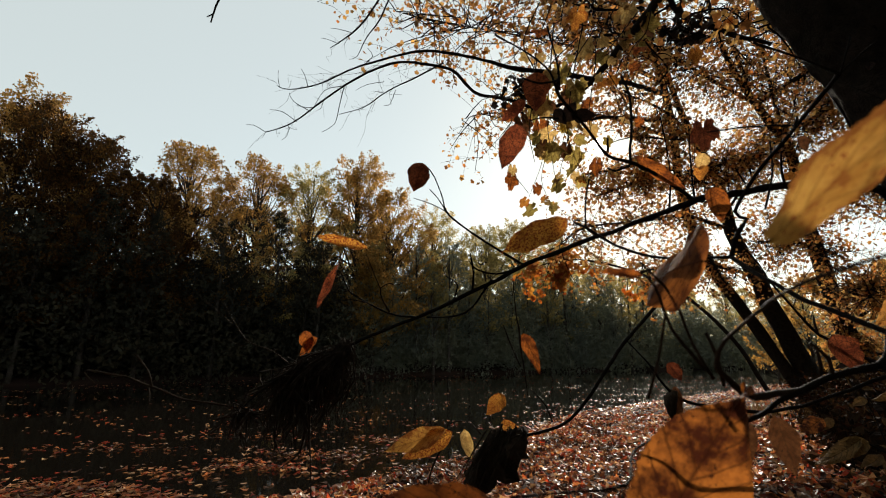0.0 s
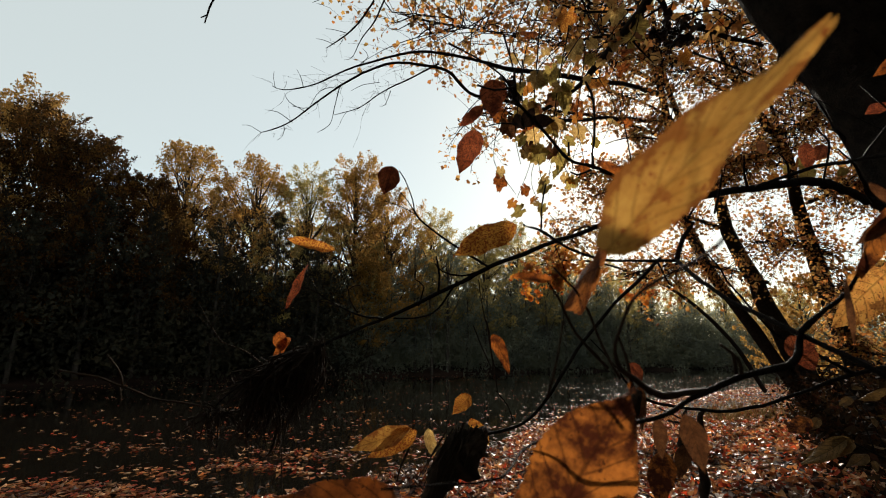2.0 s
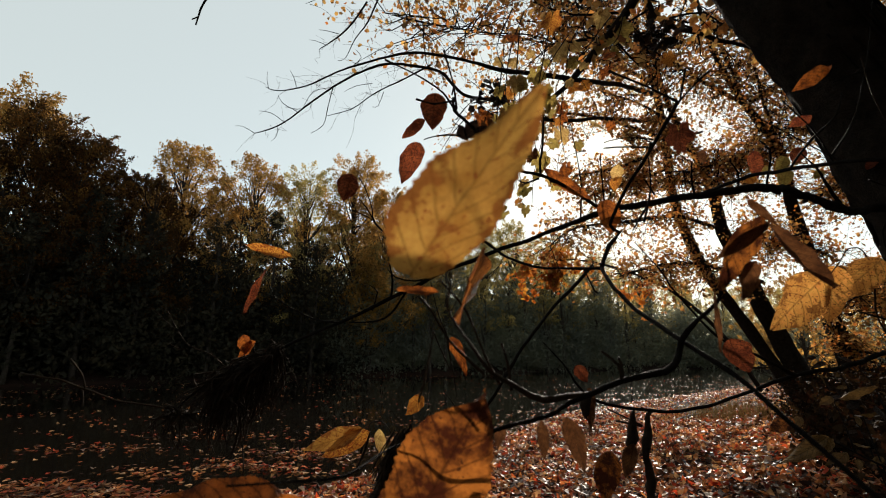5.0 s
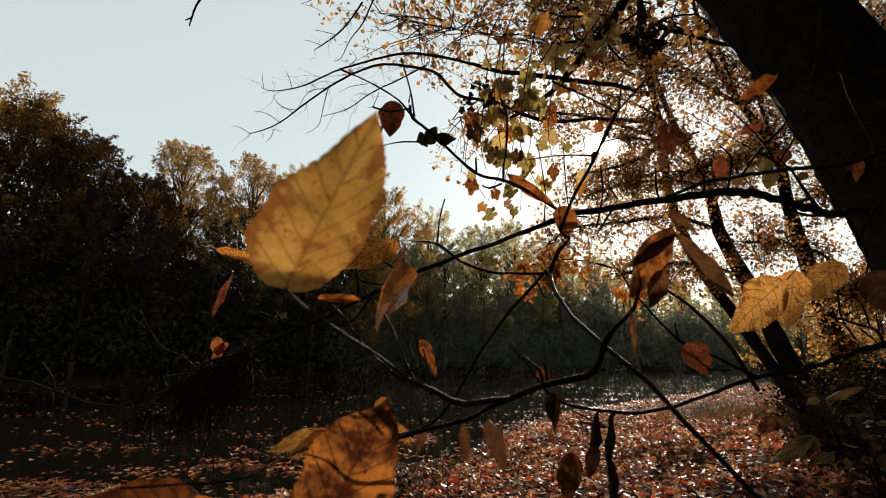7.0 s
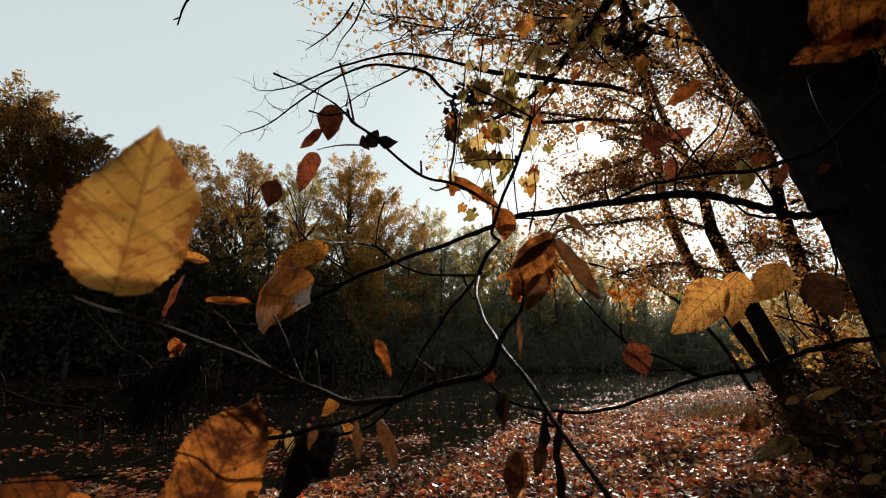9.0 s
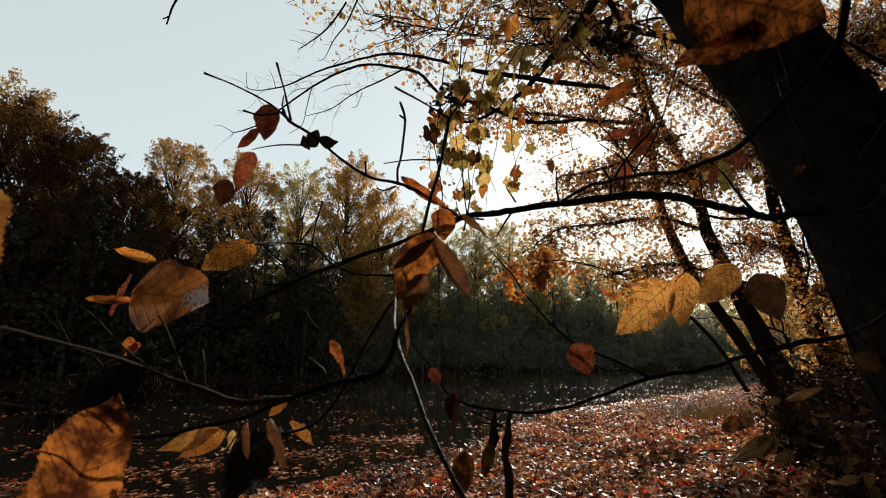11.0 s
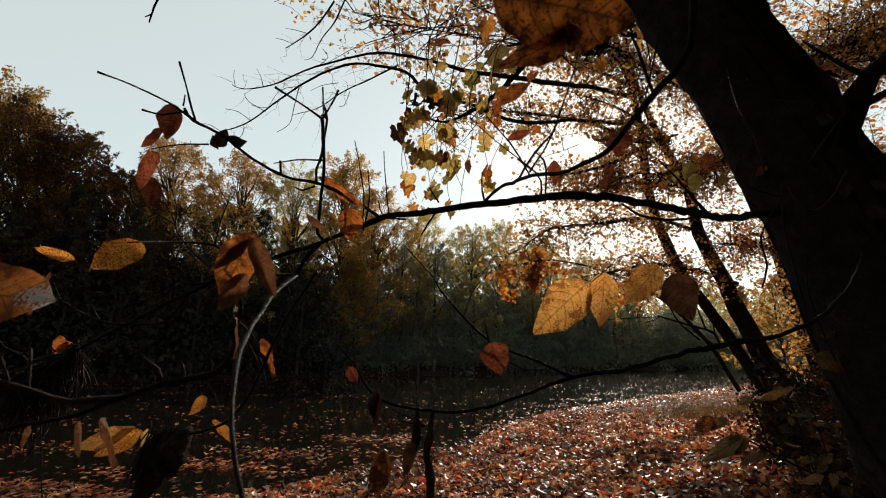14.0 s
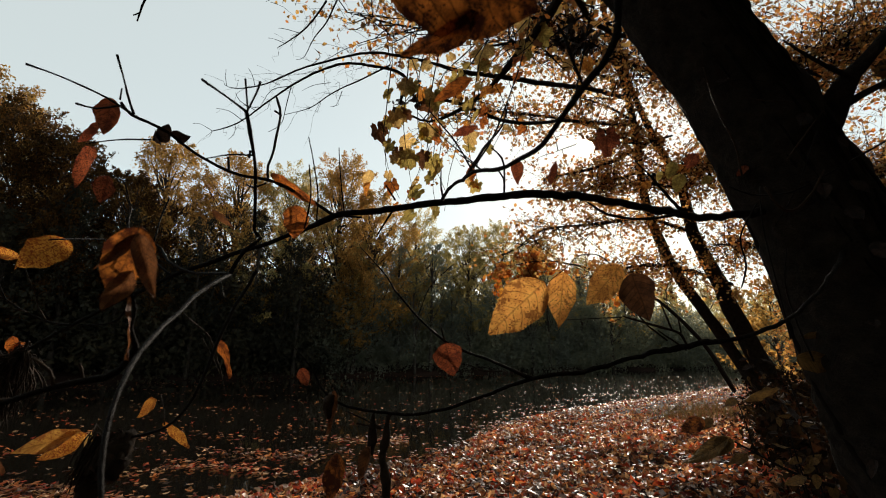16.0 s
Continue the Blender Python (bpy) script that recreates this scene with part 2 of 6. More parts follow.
def tube(pts, sides=8, step=0.03, rough=0.08, seed=0, knots=0.0):
    """Verts and faces of a round, slightly uneven stem along pts."""
    q = spline(pts, step)
    rng = np.random.default_rng(seed + 11)
    if len(q) > 5:
        wob = rng.standard_normal((len(q), 3))
        wob = (wob + np.roll(wob, 1, 0) + np.roll(wob, -1, 0)) / 3
        wob[[0, -1]] = 0
        q[:, :3] += wob * np.minimum(q[:, 3:4], 0.02) * 0.4
    t = np.gradient(q[:, :3], axis=0)
    t /= np.linalg.norm(t, axis=1)[:, None] + 1e-9
    ref = np.array([0.31, 0.27, 0.91])
    n = np.cross(t, ref)
    n /= np.linalg.norm(n, axis=1)[:, None] + 1e-9
    m = np.cross(t, n)
    ang = np.arange(sides) * 2 * math.pi / sides
    rad = q[:, 3][:, None] * (1 + rough * rng.standard_normal((len(q), sides)))
    if knots:
        rad = rad * (1 + knots * (rng.random(len(q)) > 0.85))[:, None]
    ring = q[:, None, :3] + rad[..., None] * (np.cos(ang)[None, :, None] * n[:, None] + np.sin(ang)[None, :, None] * m[:, None])
    v = ring.reshape(-1, 3).tolist()
    f = []
    for i in range(len(q) - 1):
        for j in range(sides):
            k = (j + 1) % sides
            f.append((i * sides + j, i * sides + k, (i + 1) * sides + k, (i + 1) * sides + j))
    f.append(tuple(range(sides - 1, -1, -1)))
    f.append(tuple((len(q) - 1) * sides + j for j in range(sides)))
    return v, f


def join(geos):
    v, f = [], []
    for a, b in geos:
        o = len(v)
        v += a
        f += [tuple(i + o for i in face) for face in b]
    return v, f


def stem(name, pts, material, parent, sides=8, step=0.02, rough=0.07, seed=0, knots=0.0, label=""):
    v, f = tube(pts, sides, step, rough, seed, knots)
    ob = new(name, mesh_of(name, v, f, material))
    under(ob, parent)
    return tagged(ob, label)


def blade(width, seed, curl=0.12, fold=0.12, teeth=0.05, point=1.0, kind="ovate", bite=0.0):
    """A leaf of length 1 along y: a curved blade with a toothed outline, folded at its midrib."""
    rng = np.random.default_rng(seed + 5)
    nu, nv = 44, 8
    ph = rng.random(6) * 6.28
    v, uv = [], []
    for i in range(nu + 1):
        u = i / nu
        if kind == "long":
            w = math.sin(math.pi * u ** 0.9) ** 0.85
        elif kind == "broad":
            w = math.sqrt(max(0, 1 - (1 - u / 0.34) ** 2)) if u < 0.34 else math.cos(0.5 * math.pi * ((u - 0.34) / 0.66) ** 1.5) ** 0.9
        else:
            w = math.sin(math.pi * u ** 0.74) ** 0.78 * (1 - 0.1 * u)
        w *= 1 - point * 0.35 * max(0, u - 0.75) * 4 * (u - 0.6)
        w = max(w, 0.012)
        for j in range(nv + 1):
            s = 2 * j / nv - 1
            edge = abs(s) ** 3
            tooth = teeth * edge * ((i % 2) * 2 - 1) * (0.2 + 1.1 * rng.random())
            side = 1 if s > 0 else -1
            if bite and side > 0 and abs(u - 0.55) < bite:
                tooth -= 0.35 * edge
            ragged = 1 + edge * (0.05 * math.sin(8 * u + ph[2] + 2 * side) + 0.035 * math.sin(19 * u + ph[5] + 3 * side))
            x = 0.5 * width * s * (w + tooth * w) * ragged
            z = fold * abs(x) + curl * (u - 0.15) ** 2 * (1.2 if u > 0.15 else 0)
            z += 0.030 * math.sin(5 * u + ph[0]) * s + 0.024 * math.sin(9 * u + ph[1] + 2 * s) * abs(s) + 0.012 * math.sin(17 * u + ph[2]) * edge
            z += 0.25 * curl * abs(s) ** 2 * math.sin(3 * u + ph[3])
            v.append((x, u + 0.012 * math.sin(6 * s + ph[4]), z))
            uv.append((0.5 + 0.5 * s * min(1, w), u))
    f = [(i * (nv + 1) + j, i * (nv + 1) + j + 1, (i + 1) * (nv + 1) + j + 1, (i + 1) * (nv + 1) + j) for i in range(nu) for j in range(nv)]
    return v, f, uv


def lobed(seed, curl=0.25, lobes=5, deep=0.32):
    """A palmate, lobed leaf of length 1 along y, with pointed lobes and a wavy surface."""
    rng = np.random.default_rng(seed + 9)
    ph = rng.random(4) * 6.28
    na, nr = 44, 4
    v, uv = [(0, 0.12, 0)], [(0.5, 0.12)]
    for k in range(1, nr + 1):
        for i in range(na):
            a = -math.pi * 0.93 + 1.86 * math.pi * i / (na - 1)
            lobe = abs(math.cos(a * lobes / 2 / 0.97)) ** 0.8
            r = (0.55 + 0.45 * math.cos(a * 0.55)) * ((1 - deep) + deep * lobe) * 0.88
            r *= 1 + 0.07 * ((i % 3) - 1)
            q = r * k / nr
            x, y = 0.78 * q * math.sin(a), 0.12 + q * math.cos(a)
            z = curl * q * q * math.sin(2 * a + ph[0]) * 0.6 + 0.05 * math.sin(9 * a + ph[1]) * q - curl * 0.5 * q * q
            v.append((x, y, z))
            uv.append((0.5 + x, y))
    f = [(0, 1 + i, 2 + i) for i in range(na - 1)]
    for k in range(1, nr):
        o, p = 1 + (k - 1) * na, 1 + k * na
        f += [(o + i, p + i, p + i + 1, o + i + 1) for i in range(na - 1)]
    return v, f, uv


LEAF_COUNT = [0]


def leaf(parent, base, tip, width, normal, material, curl=0.12, fold=0.15, kind="ovate", teeth=0.028, stalk=0.0, label="", bite=0.0):
    """One leaf from its base to its tip, facing along normal; a part of the stem that bears it."""
    LEAF_COUNT[0] += 1
    b, t = Vector(base), Vector(tip)
    y = t - b
    length = y.length
    y.normalize()
    z = Vector(normal)
    z = (z - y * z.dot(y)).normalized()
    x = y.cross(z)
    if kind == "lobed":
        v, f, uv = lobed(LEAF_COUNT[0], curl)
    else:
        v, f, uv = blade(width / length, LEAF_COUNT[0], curl, fold, teeth, kind=kind, bite=bite)
    ob = new("leaf", mesh_of("leaf", v, f, material, True, uv))
    m = Matrix((x, y, z)).transposed().to_4x4()
    ob.matrix_basis = Matrix.Translation(b) @ m @ Matrix.Scale(length, 4)
    under(ob, parent)
    return tagged(ob, label)


# ---- ground and water ----
WATER = -0.30
SHORE = ((-60.0, -9.0), (-9.0, 5.0), (-3.0, 6.5), (0.4, 9.6), (3.0, 14.3), (5.1, 17.5), (10.5, 22.3), (18.0, 29.0), (45.0, 52.0), (160.0, 112.0))
FAR_BANK = ((-90.0, 8.0), (-45.0, 18.0), (-28.0, 27.0), (-18.0, 36.0), (-8.0, 43.0), (2.0, 50.0), (14.0, 58.0), (30.0, 68.0), (55.0, 78.0), (160.0, 116.0))


def line_y(line, x):
    return np.interp(x, [p[0] for p in line], [p[1] for p in line])


def ground_z(x, y):
    """Height of the ground: the low near bank, the river bed and the far bank."""
    x, y = np.asarray(x, dtype=float), np.asarray(y, dtype=float)
    near = (line_y(SHORE, x) - y) * 0.72
    far = (y - line_y(FAR_BANK, x)) * 0.8
    bank = np.minimum(0.02 * np.clip(near, 0, 3) + np.clip(near - 3.2, 0, 6) * 0.14, 1.1)
    rough = 0.025 * np.sin(1.9 * x + 0.7 * y) * np.sin(1.3 * y - 0.4 * x) + 0.02 * np.sin(4.1 * x + 1.1) * np.sin(3.7 * y)
    z = np.where(near > 0, WATER + 0.015 + bank + rough * np.clip(near, 0, 1), np.maximum(WATER - 1.2, WATER + 0.25 * near))
    return np.where(far > 0, np.minimum(WATER + far * 0.5, WATER + 0.9) + np.clip((far - 7) * 0.3, 0, 6), np.where((near < 0) & (far > -4), np.maximum(z, WATER + 0.3 * far), z))


def axis(lo, hi, dense_lo, dense_hi, fine, coarse):
    a = [lo]
    while a[-1] < hi:
        p = a[-1]
        d = max(dense_lo - p, p - dense_hi, 0)
        a.append(p + fine + min(coarse, d * 0.22))
    return a


gx, gy = axis(-900, 900, -12, 14, 0.35, 60), axis(-300, 1500, -3, 26, 0.35, 60)
GX, GY = np.meshgrid(gx, gy)
GZ = ground_z(GX, GY)
gv = np.stack([GX, GY, GZ], -1).reshape(-1, 3).tolist()
w_ = len(gx)
gf = [(j * w_ + i, j * w_ + i + 1, (j + 1) * w_ + i + 1, (j + 1) * w_ + i) for j in range(len(gy) - 1) for i in range(w_ - 1)]
soil, n, l, b = mat("soil")
big = noise_tex(n, l, 1.3, 6)
small = noise_tex(n, l, 30, 6, 0.7)
r = ramp(n, [(0.3, (0.008, 0.005, 0.004)), (0.55, (0.025, 0.013, 0.009)), (0.75, (0.05, 0.025, 0.015))])
l.new(math_node(n, l, "ADD", math_node(n, l, "MULTIPLY", big.outputs[0], 0.5), math_node(n, l, "MULTIPLY", small.outputs[0], 0.5)), r.inputs[0])
l.new(r.outputs[0], b.inputs["Base Color"])
b.inputs["Roughness"].default_value = 0.95
b.inputs["Specular IOR Level"].default_value = 0.05
bump(n, l, small.outputs[0], 0.9, 0.03, b)
ground = new("ground", mesh_of("ground", gv, gf, soil))
tagged(ground, "dark damp woodland soil of a low river bank", "ground", kind="structure")

river, n, l, b = mat("river_water")
b.inputs["Base Color"].default_value = (0.005, 0.004, 0.003, 1)
b.inputs["Roughness"].default_value = 0.045
b.inputs["IOR"].default_value = 1.33
coord = n.new("ShaderNodeTexCoord")
mp = n.new("ShaderNodeMapping")
mp.inputs["Scale"].default_value = (1.0, 0.35, 1.0)
l.new(coord.outputs["Object"], mp.inputs[0])
ripple = noise_tex(n, l, 1.6, 4, 0.55, mp.outputs[0])
bump(n, l, ripple.outputs[0], 0.05, 0.05, b)
wv = [(-900, -250, WATER), (900, -250, WATER), (900, 900, WATER), (-900, 900, WATER)]
water = new("water", mesh_of("water", wv, [(0, 1, 2, 3)], river))
tagged(water, "still dark river water reflecting the trees", "river", kind="structure")


# ---- far trees ----
def leaf_cards(centres, sizes, rng, flat=0.5, shape=0):
    """Small folded leaves at the given centres, turned at random."""
    k = len(centres)
    if shape == 0:
        tpl = np.array([(0, -0.5, 0), (0.3, -0.05, 0.08), (0, 0.5, 0), (-0.3, -0.05, 0.08)])
        tf = np.array([(0, 1, 2), (0, 2, 3)])
    elif shape == 2:
        ang = np.linspace(0, 2 * math.pi, 6, endpoint=False)
        rr = np.array([0.58, 0.30, 0.48, 0.24, 0.46, 0.32])
        tpl = np.vstack([[(0, 0, 0.0)], np.stack([rr * np.sin(ang), rr * np.cos(ang), 0.4 * rr ** 1.2 * np.cos(2 * ang + 0.4)], -1)])
        tf = np.array([(0, 1 + i, 1 + (i + 1) % 6) for i in range(6)])
    else:
        ang = np.linspace(0, 2 * math.pi, 10, endpoint=False)
        rr = np.array([0.5, 0.38, 0.46, 0.32, 0.40, 0.22, 0.40, 0.33, 0.47, 0.37])
        tpl = np.vstack([[(0, 0, 0.0)], np.stack([rr * np.sin(ang), rr * np.cos(ang), 0.32 * rr ** 1.2 * np.cos(2 * ang + 0.4)], -1)])
        tf = np.array([(0, 1 + i, 1 + (i + 1) % 10) for i in range(10)])
    yaw = rng.random(k) * 6.283
    tilt = rng.normal(0, flat, k)
    roll = rng.normal(0, flat, k)
    cy, sy, ct, st, cr, sr = np.cos(yaw), np.sin(yaw), np.cos(tilt), np.sin(tilt), np.cos(roll), np.sin(roll)
    o = np.zeros(k)
    e = np.ones(k)
    Rz = np.stack([np.stack([cy, -sy, o], -1), np.stack([sy, cy, o], -1), np.stack([o, o, e], -1)], 1)
    Rx = np.stack([np.stack([e, o, o], -1), np.stack([o, ct, -st], -1), np.stack([o, st, ct], -1)], 1)
    Ry = np.stack([np.stack([cr, o, sr], -1), np.stack([o, e, o], -1), np.stack([-sr, o, cr], -1)], 1)
    R = Rz @ Rx @ Ry
    bend = tpl[None] * np.stack([np.ones(k), np.ones(k), rng.uniform(-1.2, 1.6, k)], -1)[:, None]
    v = np.einsum("kij,kpj->kpi", R, bend) * np.asarray(sizes)[:, None, None] + np.asarray(centres)[:, None]
    f = tf[None] + (np.arange(k) * len(tpl))[:, None, None]
    return v.reshape(-1, 3).tolist(), f.reshape(-1, 3).tolist()


def crown_points(rng, height, low, width, clumps, per):
    """Ends of the boughs of an uneven crown, and the leaves along the sprays that rise from them."""
    a = rng.random(clumps) * 6.283
    u = rng.random(clumps) ** 0.85
    lobes = 1 + 0.22 * np.sin(3 * a + 5 * u + rng.random() * 6) + 0.15 * np.sin(5 * a - 7 * u)
    env = width * np.sin(math.pi * (0.14 + 0.80 * u) ** 0.85) ** 0.75 * lobes
    d = env * np.sqrt(0.08 + 0.92 * rng.random(clumps))
    cs = np.stack([d * np.cos(a), d * np.sin(a), low + (height - low) * u * 0.96 - 0.12 * d], -1)
    way = np.stack([np.cos(a) * 0.8, np.sin(a) * 0.8, 0.45 + 0.9 * u], -1) + rng.normal(0, 0.4, (clumps, 3))
    way *= (rng.uniform(0.8, 2.3, clumps) / np.linalg.norm(way, axis=1))[:, None]
    t = rng.random((clumps, per, 1)) ** 0.8
    side = rng.normal(0, 1, (clumps, per, 3)) * (0.36 * (1.2 - 0.95 * t)) * np.array([1, 1, 0.6])
    return cs, (cs[:, None] + way[:, None] * (t - 0.35) + side).reshape(-1, 3)


def build_tree(name, seed, height, low, width, leafmat, clumps, per, size, label):
    rng = np.random.default_rng(seed)
    cs, pts = crown_points(rng, height, low, width, clumps, per)
    root = thing(name, (0, 0, 0), label, "tree", "trees on the far bank")
    bend = rng.normal(0, 0.35, 2)
    spine = [(0, 0, -0.4, height * 0.014), (bend[0] * 0.3, bend[1] * 0.3, height * 0.3, height * 0.011), (bend[0], bend[1], height * 0.6, height * 0.007), (bend[0] * 1.4, bend[1] * 1.2, height * 0.93, height * 0.002)]
    stem("trunk", spine, BARK_FAR, root, 7, 1.0, 0.08, seed)
    geos = []
    for i in range(0, clumps, 3):
        c = cs[i]
        z0 = max(low * 0.55, c[2] - 0.35 * height * (0.3 + 0.5 * rng.random()))
        k = z0 / height
        s = np.array([bend[0] * k * 1.4, bend[1] * k * 1.2, z0])
        mid = 0.5 * (s + c) + np.array([0, 0, -0.3]) + rng.normal(0, 0.25, 3)
        geos.append(tube([(*s, height * 0.0042), (*mid, height * 0.0027), (*c, 0.012)], 4, 1.6, 0.1, i))
    v, f = join(geos)
    under(tagged(new("branchwork", mesh_of("branchwork", v, f, BARK_FAR)), kind="stuff"), root)
    v, f = leaf_cards(pts, rng.uniform(0.7, 1.3, len(pts)) * size, rng, 0.9)
    under(tagged(new("crown", mesh_of("crown", v, f, leafmat, False)), kind="stuff"), root)
    return root


GOLD = mass_leaf_material("foliage_gold", [(0.10, 0.066, 0.02), (0.21, 0.122, 0.034), (0.30, 0.168, 0.042), (0.15, 0.098, 0.03)], 0.68, 0.7, 0.1, 2.4)
RUST = mass_leaf_material("foliage_rust", [(0.025, 0.018, 0.008), (0.075, 0.038, 0.012), (0.14, 0.064, 0.014), (0.04, 0.028, 0.011)], 0.68, 0.7, 0.1, 1.2)
SAGE = mass_leaf_material("foliage_sage", [(0.105, 0.098, 0.044), (0.19, 0.16, 0.06), (0.28, 0.21, 0.068), (0.165, 0.14, 0.058)], 0.68, 0.7, 0.1, 2.5)
# pale grey-green base colour stands in for haze over the far bank
HAZE_TINT_GREEN = mass_leaf_material("foliage_haze_tint_green", [(0.135, 0.148, 0.112), (0.14, 0.152, 0.112), (0.15, 0.155, 0.108)], 0.7, 0.9, 0.03, 1.3, 0.2, 0.8)
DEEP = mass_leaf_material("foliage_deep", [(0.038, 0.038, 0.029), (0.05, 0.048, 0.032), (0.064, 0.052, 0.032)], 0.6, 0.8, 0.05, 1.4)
# haze put into the base colour of the farthest foliage
HAZE_TINT = mass_leaf_material("foliage_haze_tint", [(0.12, 0.13, 0.098), (0.135, 0.142, 0.10), (0.15, 0.145, 0.095)], 0.7, 0.9, 0.03, 1.4, 0.2, 0.8)
kinds = []
for i, (lm, lab, wd) in enumerate(((RUST, "tall rust-brown autumn tree on the far river bank", 5.6), (RUST, "broad russet autumn tree above the far water's edge", 6.4),
                                   (GOLD, "golden autumn tree with an airy crown on the far bank", 5.4), (GOLD, "slender yellow-gold tree on the far river bank", 4.4),
                                   (SAGE, "olive-green tree turning yellow on the far bank", 5.6), (SAGE, "pale green-gold hazy tree beyond the river", 5.2))):
    kinds.append(build_tree("tree", 40 + i, 20.0, 3.2 if i != 3 else 5.0, wd, lm, 335 if i < 2 else 240, 120, 0.2 if i < 2 else 0.185, lab))
back = [build_tree("tree", 60 + i, 20.0, 2.2, 5.6, lm, 120, 55, 0.42, "dense dull autumn tree standing further back") for i, lm in enumerate((RUST, SAGE, GOLD, HAZE_TINT))]
FAR = ((-32.9, 32, 22.3, 3), (-30.4, 31, 20.0, 0), (-7.6, 43.6, 11.0, 3), (-27.6, 32, 18.6, 0), (-24.4, 35, 16.2, 1), (-23.8, 39, 21.2, 2), (-18.8, 41, 20.6, 2), (-14.4, 44, 20.8, 4), (-9.2, 46, 22.8, 3),
       (-6.0, 47, 19.8, 2), (-1.4, 53, 19.0, 4), (4.4, 56, 18.0, 5), (9.0, 61, 20.2, 5), (15.0, 63, 18.8, 4), (24.0, 70, 17.6, 5), (34.0, 75, 16.2, 5), (50.0, 82, 15.5, 4), (66.0, 86, 15.0, 5))
BEHIND = ((-38.0, 27, 20.0, 0), (-46.0, 24, 21.0, 0), (-31.5, 37, 17.0, 0), (-20.5, 45, 17.0, 0), (-12.0, 49, 16.5, 1), (-4.0, 52, 14.5, 2), (1.5, 57, 15.0, 1), (12.5, 66, 16.0, 1), (29.0, 76, 15.5, 1), (42.0, 80, 15.0, 1), (58.0, 88, 15.0, 1),
          (80.0, 94, 15.0, 1), (-27.0, 40, 17.0, 0), (-16.0, 50, 17.0, 2), (-8.5, 53, 17.0, 1), (-2.0, 60, 16.0, 1), (6.0, 65, 16.5, 1), (18.0, 70, 16.5, 1), (21.0, 76, 16.0, 1), (36.0, 84, 15.5, 1), (47.0, 90, 16.0, 1), (72.0, 98, 16.0, 1), (95.0, 104, 16.0, 1), (110.0, 108, 16.0, 1),
          (-10.0, 60, 17.7, 3), (-3.0, 66, 17.2, 3), (4.0, 70, 17.2, 3), (11.0, 73, 17.2, 3), (17.0, 78, 17.2, 3), (26.0, 82, 17.2, 3), (33.0, 90, 17.2, 3), (41.0, 93, 15.0, 3), (52.0, 97, 15.5, 3), (63.0, 102, 16.0, 3), (76.0, 108, 16.0, 3), (88.0, 112, 16.0, 3), (-22.0, 52, 15.0, 0), (-30.0, 46, 15.0, 0),
          (-26.0, 45, 17.0, 0))
slim = [build_tree("tree", 70 + i, 20.0, 9.0, 2.6, lm, 60, 80, 0.22, "slender dark-stemmed tree leaning over the far water") for i, lm in enumerate((DEEP, SAGE, HAZE_TINT_GREEN))]
placed = set()


def plant(kind, x, y, h, turn, **tags):
    """Stand a tree on the ground: the built one first, copies after it."""
    z = float(ground_z(x, y))
    m = pose(x, y, z, 0, 0, turn)
    if kind in placed:
        t = copy_thing(kind, m)
    else:
        placed.add(kind)
        t = kind
        t.matrix_basis = m
    t.scale = [(h - z) / 20.0] * 3
    return tagged(t, **tags)


for i, (x, y, h, k) in enumerate(FAR):
    plant(kinds[k], x, y, h, (i * 77) % 360)
for i, (x, y, h, k) in enumerate(BEHIND):
    plant(back[k], x, y, h, (i * 53) % 360)


srng = np.random.default_rng(23)
for i in range(30):
    x = -36 + 2.3 * i + srng.normal(0, 0.6)
    plant(slim[0 if x < -8 else (2 if i % 3 else 1)], x, float(line_y(FAR_BANK, x)) + srng.uniform(-0.3, 1.5), srng.uniform(9.0, 14.5), i * 47)


def thicket(name, seed, line, x0, x1, count, leafmat, low, high, label, off=-0.7, per=42, fine=1.0):
    """Undergrowth along the far water's edge: clumps of leaves down to the water."""
    rng = np.random.default_rng(seed)
    xs = rng.uniform(x0, x1, count)
    ys = line_y(line, xs) + rng.uniform(off, off + 9.7, count)
    hs = rng.uniform(low, high, count) * rng.random(count) ** 0.6
    c = np.stack([xs, ys, WATER + 0.15 + hs], -1)
    pts = np.repeat(c, per, 0) + rng.normal(0, 1, (count * per, 3)) * np.array([0.75, 0.6, 0.5])
    pts[:, 2] = np.maximum(pts[:, 2], WATER + 0.05)
    v, f = leaf_cards(pts, rng.uniform(0.28, 0.52, len(pts)) * fine, rng, 0.9)
    return tagged(new(name, mesh_of(name, v, f, leafmat, False)), label, "bushes", kind="stuff")


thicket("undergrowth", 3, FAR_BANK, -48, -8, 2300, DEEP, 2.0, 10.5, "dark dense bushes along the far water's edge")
thicket("undergrowth", 6, FAR_BANK, 8, 44, 1300, HAZE_TINT, 2.0, 9.0, "bushes along the far water's edge, haze put into their colour")
thicket("undergrowth", 4, FAR_BANK, -10, 24, 1700, HAZE_TINT_GREEN, 2.0, 10.0, "green bushes along the far water's edge, paled to imitate haze", -0.7, 75, 0.66)
thicket("undergrowth", 5, FAR_BANK, 36, 120, 1900, HAZE_TINT, 2.0, 10.0, "bushes at the far bend of the river, haze put into their colour")
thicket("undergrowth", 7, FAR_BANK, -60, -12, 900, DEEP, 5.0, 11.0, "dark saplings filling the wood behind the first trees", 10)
thicket("undergrowth", 8, FAR_BANK, -14, 30, 1500, HAZE_TINT_GREEN, 5.0, 10.0, "saplings filling the wood behind the first trees, greyed to imitate haze", 12)
